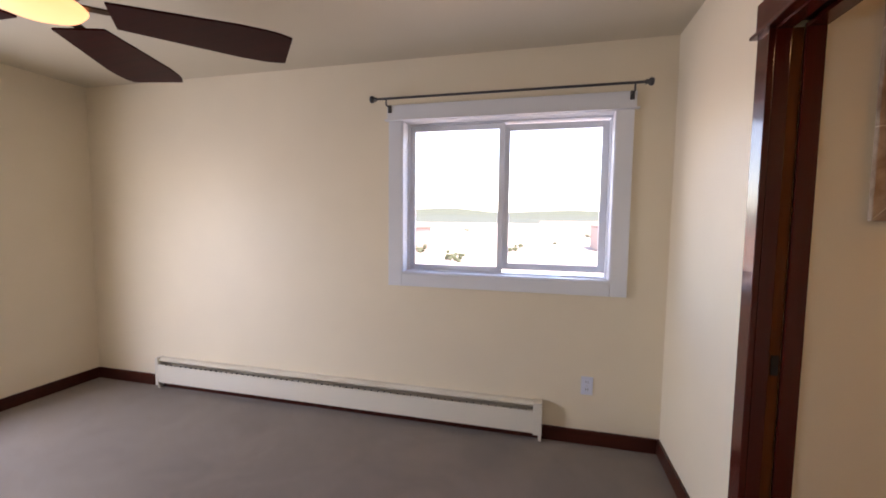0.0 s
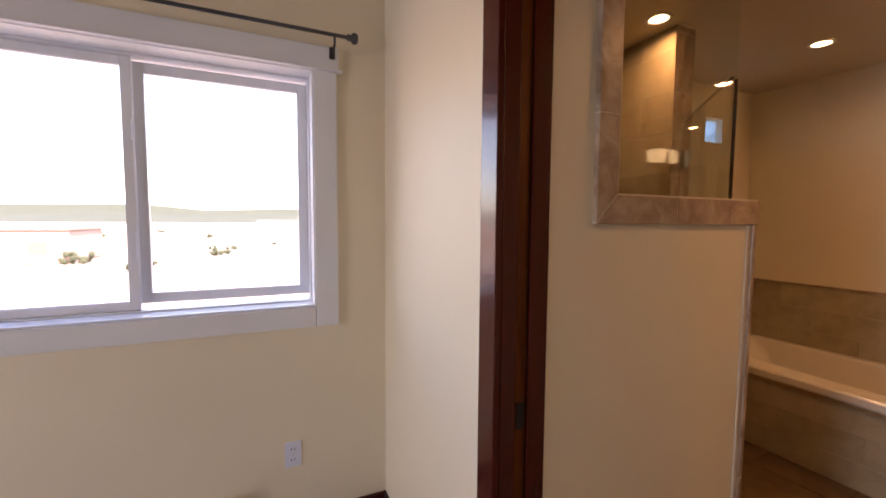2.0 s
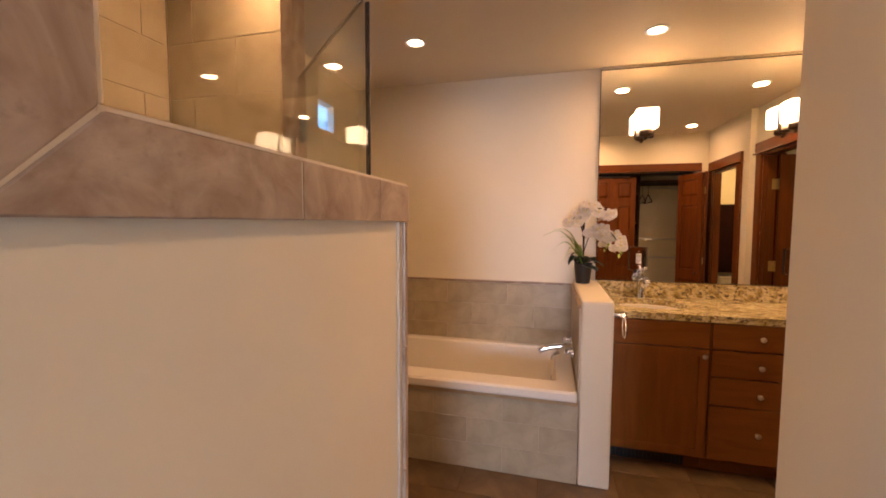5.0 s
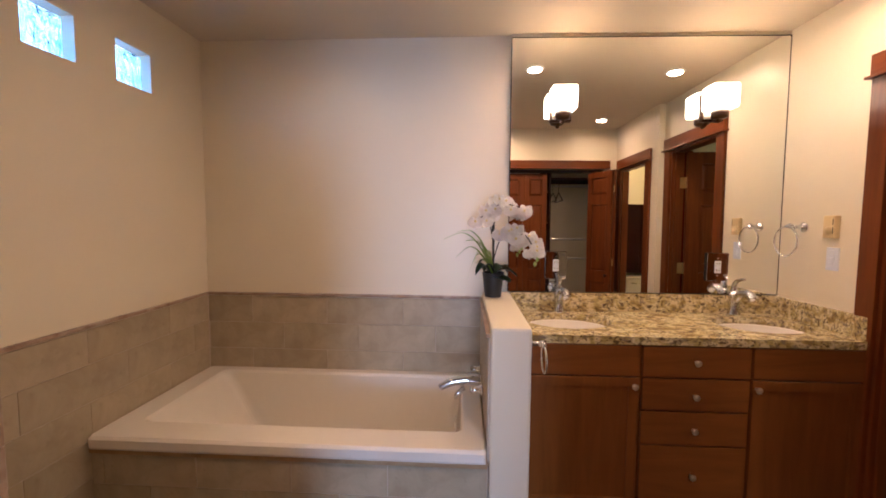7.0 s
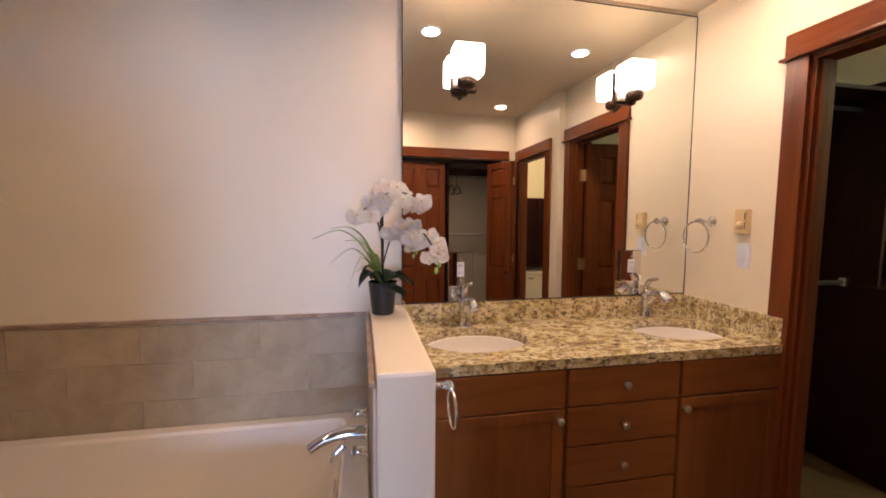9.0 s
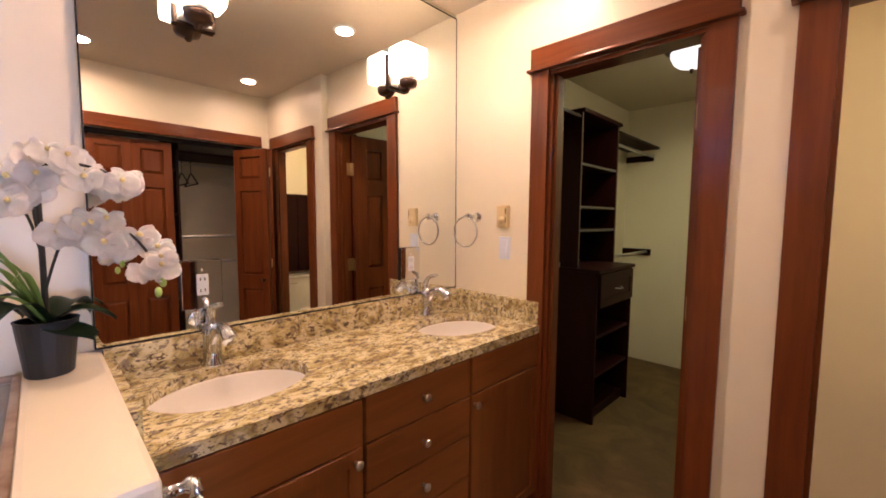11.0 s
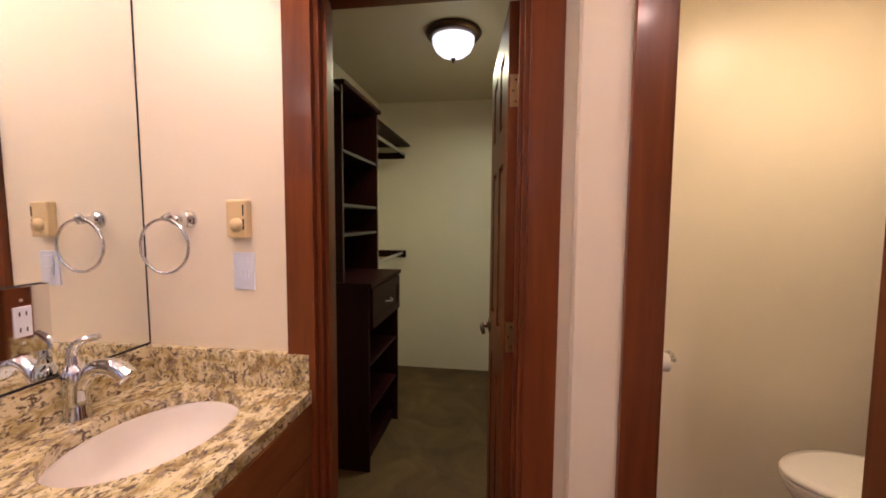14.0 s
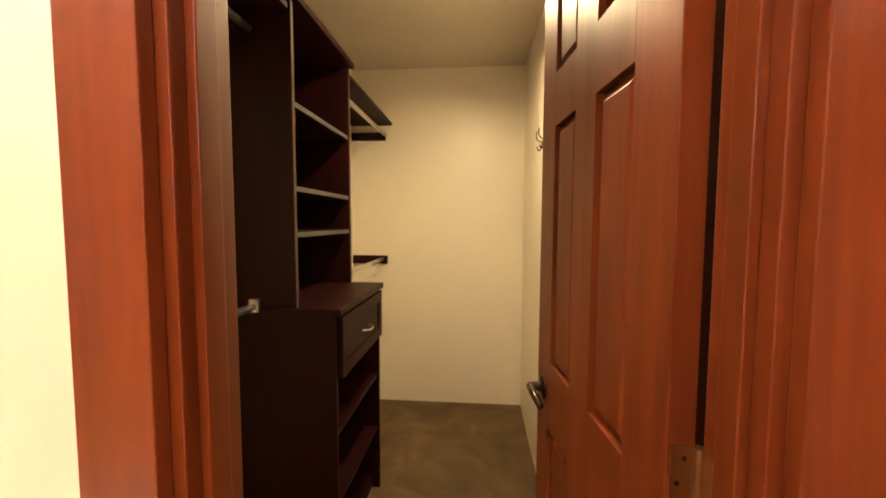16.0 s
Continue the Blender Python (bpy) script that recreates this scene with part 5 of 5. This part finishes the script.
for (ax, ay), (bx, by) in (((1.92, -0.343), (kx - 0.006, ky - 0.016)), ((kx - 0.002, ky + 0.015), (1.92, -0.115))):
    v = Vector((bx - ax, by - ay, 0))
    leaf(bif2, "leaf", v.length, 1.96, 0.028, Matrix.Translation((ax, ay, 0.015)) @ Matrix.Rotation(math.atan2(v.y, v.x), 4, "Z"), 1, PANELS)
for z in (0.25, 1.0, 1.75):
    part("hinge", tube(BM(), [(kx + 0.006, ky, z), (kx + 0.006, ky, z + 0.07)], 0.006, 8), BRASS, bif2, "brass hinge")
part("knob", lathe(BM(), [(0.008, 0), (0.007, 0.012), (0.016, 0.020), (0.016, 0.028), (0.0, 0.033)], (2.180, -0.2305, 0.897), "y", 16), BRONZE, bif2, smooth=True)
ward = thing("wardrobe_shelving", (1.6, 0.3, 0), "dark shelf tower and steel rods inside the wardrobe", "shelving")
part("divider", boxed(1.30, 1.78, 0.26, 0.28, 0, 2.2), ESPRESSO, ward)
part("side_panel", boxed(1.30, 1.78, 0.80, 0.82, 0, 2.2), ESPRESSO, ward)
for z in (0.4, 0.75, 1.1, 1.45, 1.8, 2.2):
    part("shelf", boxed(1.30, 1.78, 0.281, 0.799, z - 0.02, z), ESPRESSO, ward)
part("shelf", boxed(1.30, 1.78, -0.34, 0.259, 1.93, 1.95), ESPRESSO, ward)
for z in (1.88, 1.25, 1.02):
    part("hanging_rod", tube(BM(), [(1.5, -0.34, z), (1.5, 0.259, z)], 0.012, 10), STEEL, ward)


def clothes_hanger(y):
    h = thing("clothes_hanger", (1.5, y, 1.62), "dark plastic clothes hanger on the wardrobe rod", "hanger")
    part("hook", tube(BM(), curve_points([(1.5, y, 1.80), (1.5, y, 1.86), (1.515, y, 1.893), (1.498, y, 1.902), (1.482, y, 1.888)], 5), 0.003, 8), BLACK, h, smooth=True)
    part("shoulder", tube(BM(), curve_points([(1.32, y, 1.70), (1.42, y, 1.76), (1.5, y, 1.80), (1.58, y, 1.76), (1.68, y, 1.70)], 5), 0.006, 8), BLACK, h, smooth=True)
    part("bar", tube(BM(), [(1.32, y, 1.70), (1.68, y, 1.70)], 0.005, 8), BLACK, h)


for y in (0.10, 0.17):
    clothes_hanger(y)


# ---- toilet room ----
def toilet():
    cy = -1.02
    t = thing("toilet", (1.6, cy, 0), "white porcelain toilet with a closed round-front lid", "toilet")

    def oval(x0, x1, w, z, n=28, sx=0.0):
        c, a = (x0 + x1) / 2, (x1 - x0) / 2
        return [(c + a * math.cos(2 * math.pi * i / n), cy + w * math.sin(2 * math.pi * i / n) * (1.0 - 0.10 * math.cos(2 * math.pi * i / n)), z) for i in range(n)]

    def loft(rows):
        bm = BM()
        rings = [[bm.verts.new(p) for p in row] for row in rows]
        for a, b in zip(rings, rings[1:]):
            for i in range(len(a)):
                j = (i + 1) % len(a)
                bm.faces.new((a[i], a[j], b[j], b[i]))
        bm.faces.new(list(reversed(rings[0])))
        bm.faces.new(rings[-1])
        bmesh.ops.recalc_face_normals(bm, faces=bm.faces)
        return bm

    part("bowl", loft([oval(1.38, 1.72, 0.105, 0.0), oval(1.38, 1.70, 0.095, 0.10), oval(1.40, 1.76, 0.11, 0.20), oval(1.40, 1.87, 0.165, 0.32), oval(1.40, 1.912, 0.185, 0.385), oval(1.40, 1.915, 0.187, 0.40)]), PORCELAIN, t, smooth=True)
    part("seat", loft([oval(1.42, 1.918, 0.186, 0.4005), oval(1.415, 1.924, 0.190, 0.408), oval(1.42, 1.920, 0.187, 0.420)]), PORCELAIN, t, smooth=True)
    part("lid", loft([oval(1.41, 1.920, 0.186, 0.4215), oval(1.405, 1.926, 0.191, 0.430), oval(1.41, 1.918, 0.186, 0.442), oval(1.45, 1.88, 0.155, 0.448)]), PORCELAIN, t, smooth=True)
    tank = part("tank", boxed(1.145, 1.345, cy - 0.22, cy + 0.22, 0.385, 0.76, bevel=0.02), PORCELAIN, t)
    part("tank_lid", boxed(1.135, 1.36, cy - 0.235, cy + 0.235, 0.7605, 0.79, bevel=0.012), PORCELAIN, t)
    part("flush_lever", tube(BM(), [(1.347, cy + 0.16, 0.71), (1.365, cy + 0.16, 0.71), (1.368, cy + 0.10, 0.705)], 0.007, 8), CHROME, tank)
    part("neck", boxed(1.20, 1.45, cy - 0.10, cy + 0.10, 0.20, 0.385, bevel=0.02), PORCELAIN, t)


toilet()
cab = thing("dark_wall_cabinet", (1.18, -1.0, 0.83), "dark espresso wall cabinet above the toilet tank", "cabinet")
part("body", boxed(1.116, 1.26, -1.36, -0.62, 0.83, 1.69, bevel=0.003), ESPRESSO, cab)
for y0, y1 in ((-1.352, -0.993), (-0.987, -0.628)):
    part("door", boxed(1.2605, 1.279, y0, y1, 0.84, 1.68, bevel=0.004), ESPRESSO, cab)
tp = thing("toilet_paper_holder", (2.3, -1.42, 0.74), "chrome toilet paper holder with a white roll", "paper holder")
for x in (2.355, 2.195):
    part("post", lathe(BM(), [(0.026, 0), (0.024, 0.008), (0.012, 0.014), (0.010, 0.055), (0.014, 0.06), (0.0, 0.075)], (x, -1.4295, 0.742), "y", 18), CHROME, tp, smooth=True)
part("bar", tube(BM(), [(2.355, -1.37, 0.742), (2.195, -1.37, 0.742)], 0.007, 8), CHROME, tp)
part("paper_roll", lathe(BM(), [(0.008, -0.05), (0.044, -0.05), (0.044, 0.05), (0.008, 0.05)], (2.272, -1.37, 0.728), "x", 28), plain("toilet_paper", (0.83, 0.79, 0.74), 0.9), tp, "white paper roll", smooth=False)


# ---- orchid on the knee wall ----
def orchid():
    px, py = 3.94, 1.150
    rng = random.Random(5)
    o = thing("orchid", (px, py, 1.0), "white silk orchid in a charcoal pot on the knee wall", "plant")
    part("pot", lathe(BM(), [(0.042, 1.0005), (0.045, 1.004), (0.058, 1.128), (0.060, 1.135), (0.055, 1.135), (0.052, 1.118), (0, 1.118)], (px, py, 0), segments=28), POT, o, "tapered charcoal plastic pot", smooth=False)
    part("stake", tube(BM(), [(px, py, 1.12), (px + 0.004, py + 0.002, 1.515)], 0.006, 8), STEM, o)
    # broad leaves
    for k, (a, ln, rise) in enumerate(((0.3, 0.15, 0.05), (2.2, 0.12, 0.07), (3.6, 0.17, 0.00), (4.6, 0.13, 0.04), (5.5, 0.12, 0.06), (1.3, 0.10, 0.09))):
        bm = BM()
        n, rows = 9, []
        for i in range(n):
            s = i / (n - 1)
            w = 0.036 * math.sin(math.pi * min(1, 0.12 + 0.88 * s)) ** 0.7 + 0.003
            z = 1.12 + rise * math.sin(math.pi * s * 0.9) - 0.02 * s
            rows.append([bm.verts.new((px + math.cos(a) * ln * s - math.sin(a) * w * q, py + math.sin(a) * ln * s + math.cos(a) * w * q, z + 0.010 * abs(q))) for q in (-1, -0.4, 0, 0.4, 1)])
        for p, q in zip(rows, rows[1:]):
            for i in range(4):
                bm.faces.new((p[i], p[i + 1], q[i + 1], q[i]))
        bmesh.ops.solidify(bm, geom=list(bm.faces), thickness=0.002)
        part("leaf", bm, LEAF, o, smooth=True)
    # long grass blades that fan out towards the tub
    blades = ((2.05, 0.40, 0.25, 0.20), (2.25, 0.34, 0.26, 0.24), (1.95, 0.30, 0.17, 0.10), (2.4, 0.25, 0.16, 0.05), (2.0, 0.22, 0.20, 0.19), (2.55, 0.26, 0.10, 0.08), (1.8, 0.20, 0.12, -0.02), (2.2, 0.16, 0.18, 0.20), (2.75, 0.18, 0.15, 0.12))
    for a, ln, hi, end in blades:
        ln, hi = ln * 0.74, hi * 0.92
        pts = curve_points([(px, py, 1.12), (px + math.cos(a) * ln * 0.3, py + math.sin(a) * ln * 0.3, 1.12 + hi * 0.7), (px + math.cos(a) * ln * 0.62, py + math.sin(a) * ln * 0.62, 1.12 + hi), (px + math.cos(a) * ln, py + math.sin(a) * ln, 1.12 + end)], 6)
        bm, rows = BM(), []
        across = Vector((-math.sin(a), math.cos(a), 0.5)).normalized()
        for i, p in enumerate(pts):
            w = 0.0050 * (1 - (i / (len(pts) - 1)) ** 2) + 0.0006
            rows.append([bm.verts.new(p + across * w * q + Vector((0, 0, -0.0018 * (1 - abs(q))))) for q in (-1, 0, 1)])
        for p, q in zip(rows, rows[1:]):
            for i in (0, 1):
                bm.faces.new((p[i], p[i + 1], q[i + 1], q[i]))
        bmesh.ops.solidify(bm, geom=list(bm.faces), thickness=0.0009)
        part("grass_blade", bm, GRASS_BLADE, o, smooth=True)
    # flower stems; they arch towards the walker
    ends = [
        [(px, py, 1.30), (px - 0.02, py + 0.01, 1.42), (px - 0.09, py - 0.015, 1.495), (px - 0.15, py - 0.09, 1.49), (px - 0.17, py - 0.16, 1.45)],
        [(px, py, 1.20), (px - 0.03, py - 0.03, 1.31), (px - 0.09, py - 0.07, 1.37), (px - 0.14, py - 0.15, 1.34), (px - 0.16, py - 0.205, 1.245)],
        [(px, py, 1.28), (px - 0.02, py + 0.02, 1.38), (px - 0.07, py + 0.055, 1.435), (px - 0.12, py + 0.075, 1.43)],
    ]
    for line in ends:
        part("flower_stem", tube(BM(), curve_points(line, 6), 0.003, 7), STEM, o, smooth=True)

    def flower(c, facing, size):
        bm = BM()
        zax = Vector(facing).normalized()
        xax = zax.cross(Vector((0, 0, 1))).normalized()
        yax = zax.cross(xax)
        spin = rng.uniform(-0.3, 0.3)
        petals = [(math.pi / 2, 0.9, 0.36), (math.pi / 2 + 2.2, 0.9, 0.34), (math.pi / 2 - 2.2, 0.9, 0.34), (0.25, 1.0, 0.62), (math.pi - 0.25, 1.0, 0.62)]
        for a, ln, wd in petals:
            a += spin
            lift = 0.0 if wd > 0.5 else -0.05
            rows, n = [], 6
            cup = rng.uniform(-0.15, 0.22)
            for i in range(n):
                s = i / (n - 1)
                w = wd * math.sin(math.pi * (0.10 + 0.84 * s)) ** 0.8
                row = []
                for q in (-1, -0.5, 0, 0.5, 1):
                    u, v = ln * s, w * q
                    z = lift + cup * s * s + 0.10 * q * q * s + 0.04 * math.sin(5 * s + 3 * q + a)
                    x, y = u * math.cos(a) - v * math.sin(a), u * math.sin(a) + v * math.cos(a)
                    row.append(bm.verts.new(Vector(c) + size * (x * xax + y * yax + z * zax)))
                rows.append(row)
            for p, q in zip(rows, rows[1:]):
                for i in range(4):
                    bm.faces.new((p[i], p[i + 1], q[i + 1], q[i]))
        bmesh.ops.solidify(bm, geom=list(bm.faces), thickness=0.0008)
        f = part("flower", bm, PETAL, o, smooth=True)
        lip = lathe(BM(), [(0.001, 0), (0.10, 0.05), (0.16, 0.16), (0.10, 0.26), (0.02, 0.30)], (0, 0, 0), "z", 10)
        bmesh.ops.transform(lip, verts=lip.verts, matrix=Matrix.Translation(Vector(c) - yax * 0.12 * size) @ zax.to_track_quat("Z", "Y").to_matrix().to_4x4() @ Matrix.Scale(size, 4))
        part("lip", lip, LIP, f, "yellow centre", smooth=True)

    spots = []
    for line, count in zip(ends, (13, 13, 7)):
        pts = curve_points(line, 8)
        lo = int(len(pts) * 0.42)
        for k in range(count):
            p = pts[lo + int((len(pts) - 1 - lo) * k / (count - 1))]
            spots.append(p + Vector((rng.uniform(-0.02, 0.01), rng.uniform(-0.03, 0.03), rng.uniform(-0.035, 0.03))))
    for p in spots:
        flower(p, (-1 + rng.uniform(-0.2, 0.3), rng.uniform(-0.55, 0.55), rng.uniform(-0.15, 0.35)), rng.uniform(0.036, 0.046))
    for k in range(3):
        bud = BM()
        bmesh.ops.create_icosphere(bud, subdivisions=2, radius=0.010)
        bmesh.ops.scale(bud, vec=(1, 0.8, 1.3), verts=bud.verts)
        bmesh.ops.translate(bud, vec=Vector(ends[1][-1]) + Vector((-0.012 * k, -0.012 + 0.012 * k, -0.022 * k)), verts=bud.verts)
        part("bud", bud, GRASS_BLADE, o, smooth=True)


orchid()


# ---- glass blocks ----
def glass_block(x0, x1, z0, z1):
    g_ = thing("glass_block_window", ((x0 + x1) / 2, 2.94, z0), "small square glass block window in the bathroom wall", "window")
    tagged(g_, kind="structure")
    m, n, l, b = material("wavy_glass_block", 0.05, Transmission_Weight=1.0, IOR=1.3)
    b.inputs["Base Color"].default_value = (0.42, 0.70, 0.97, 1)
    bump(n, l, b, noise_tex(n, l, coords(n, l, (1.0, 1.0, 0.35)), 34, 2, 0.5, 1.0), 1.0, 0.03)
    blk = part("block", boxed(x0 + 0.006, x1 - 0.006, 2.915, 2.97, z0 + 0.006, z1 - 0.006, bevel=0.006), m, g_)
    blk.visible_shadow = False


glass_block(3.515, 3.715, 2.032, 2.215)
glass_block(3.125, 3.325, 2.032, 2.215)

# ---- outside ----
GZ = -3.4


def outside():
    rng = random.Random(9)
    solid("ground", boxed(-1500, 1500, 4.5, 2500, GZ - 0.2, GZ), SAND, "pale sandy desert ground", "ground")
    bm = BM()
    n = 60
    for k in range(3):
        y = 900 + 250 * k
        row = []
        for i in range(n + 1):
            x = -1500 + 3000 * i / n
            h = 14 + 16 * k + 12 * noise.noise((i * 0.22, k * 7.3, 0))
            row.append((bm.verts.new((x, y, GZ)), bm.verts.new((x, y + 120, GZ + h))))
        for a, b in zip(row, row[1:]):
            bm.faces.new((a[0], b[0], b[1], a[1]))
    bmesh.ops.recalc_face_normals(bm, faces=bm.faces)
    solid("backdrop_hills", bm, HILL, "low wooded hills far away", "hills")
    for x, y, w, d, h in ((-26, 62, 15, 10, 3.6), (20, 75, 22, 12, 4.0), (64, 110, 18, 12, 4.2), (-80, 120, 20, 12, 4.2), (120, 190, 24, 14, 5), (10, 170, 22, 12, 4.6)):
        hs = thing("adobe_house", (x, y, GZ), "flat-roofed pale adobe house in the distance", "house", "distant houses")
        part("wall", boxed(x - w / 2, x + w / 2, y - d / 2, y + d / 2, GZ, GZ + h, bevel=0.25), ADOBE, hs)
        part("roof", boxed(x - w / 2 - 0.2, x + w / 2 + 0.2, y - d / 2 - 0.2, y + d / 2 + 0.2, GZ + h + 0.001, GZ + h + 0.4, bevel=0.1), ADOBE, hs)
        for s in (-0.3, 0.05, 0.32):
            part("window", boxed(x + s * w - 0.8, x + s * w + 0.8, y - d / 2 - 0.05, y - d / 2 - 0.001, GZ + 1.1, GZ + 2.4), FENCE, hs)
    for k in range(46):
        x, y = rng.uniform(-90, 110), rng.uniform(26, 190)
        r = rng.uniform(0.5, 1.4)
        b = thing("desert_shrub", (x, y, GZ), "rounded grey-green desert shrub", "shrub", "desert shrubs")
        bm = BM()
        for j in range(26):
            p = Vector((rng.gauss(0, 0.5), rng.gauss(0, 0.5), abs(rng.gauss(0.4, 0.3)))) * r
            bmesh.ops.create_icosphere(bm, subdivisions=1, radius=r * rng.uniform(0.12, 0.3), matrix=Matrix.Translation(p + Vector((x, y, GZ))))
        part("crown", bm, SHRUB, b)
    f = thing("board_fence", (4, 16, GZ), "weathered reddish board fence outside the window", "fence")
    for k in range(60):
        x = -6 + k * 0.19
        part("board", boxed(x, x + 0.17, 18.0, 18.03, GZ, GZ + 1.55 + 0.04 * (k % 3)), FENCE, f)
    part("rail", boxed(-6, 5.4, 18.031, 18.08, GZ + 1.1, GZ + 1.2), FENCE, f)


outside()

# ---- floor tiles ----
def floor_tiles(x0, x1, y0, y1, size, parent):
    meshes = {}
    nx, ny = math.ceil((x1 - x0) / size), math.ceil((y1 - y0) / size)
    for i in range(nx):
        for j in range(ny):
            a, b = x0 + i * size, min(x0 + (i + 1) * size, x1)
            c, d = y0 + j * size, min(y0 + (j + 1) * size, y1)
            w, h = round(b - a - 0.006, 4), round(d - c - 0.006, 4)
            if w < 0.01 or h < 0.01 or (a > 2.83 and d < -0.545):
                continue
            if (w, h) not in meshes:
                bm = boxed(-w / 2, w / 2, -h / 2, h / 2, -0.005, 0.0)
                bmesh.ops.bevel(bm, geom=list(bm.edges), offset=0.002, segments=1, affect="EDGES")
                me = bpy.data.meshes.new("tile")
                bm.to_mesh(me)
                bm.free()
                me.materials.append(FLOOR_TILE)
                meshes[w, h] = me
            ob = new("tile", meshes[w, h])
            ob.parent = parent
            ob.location = ((a + b) / 2, (c + d) / 2, 0)


floor_tiles(1.045, 4.10, -1.43, 2.87, 0.405, floor_bath)
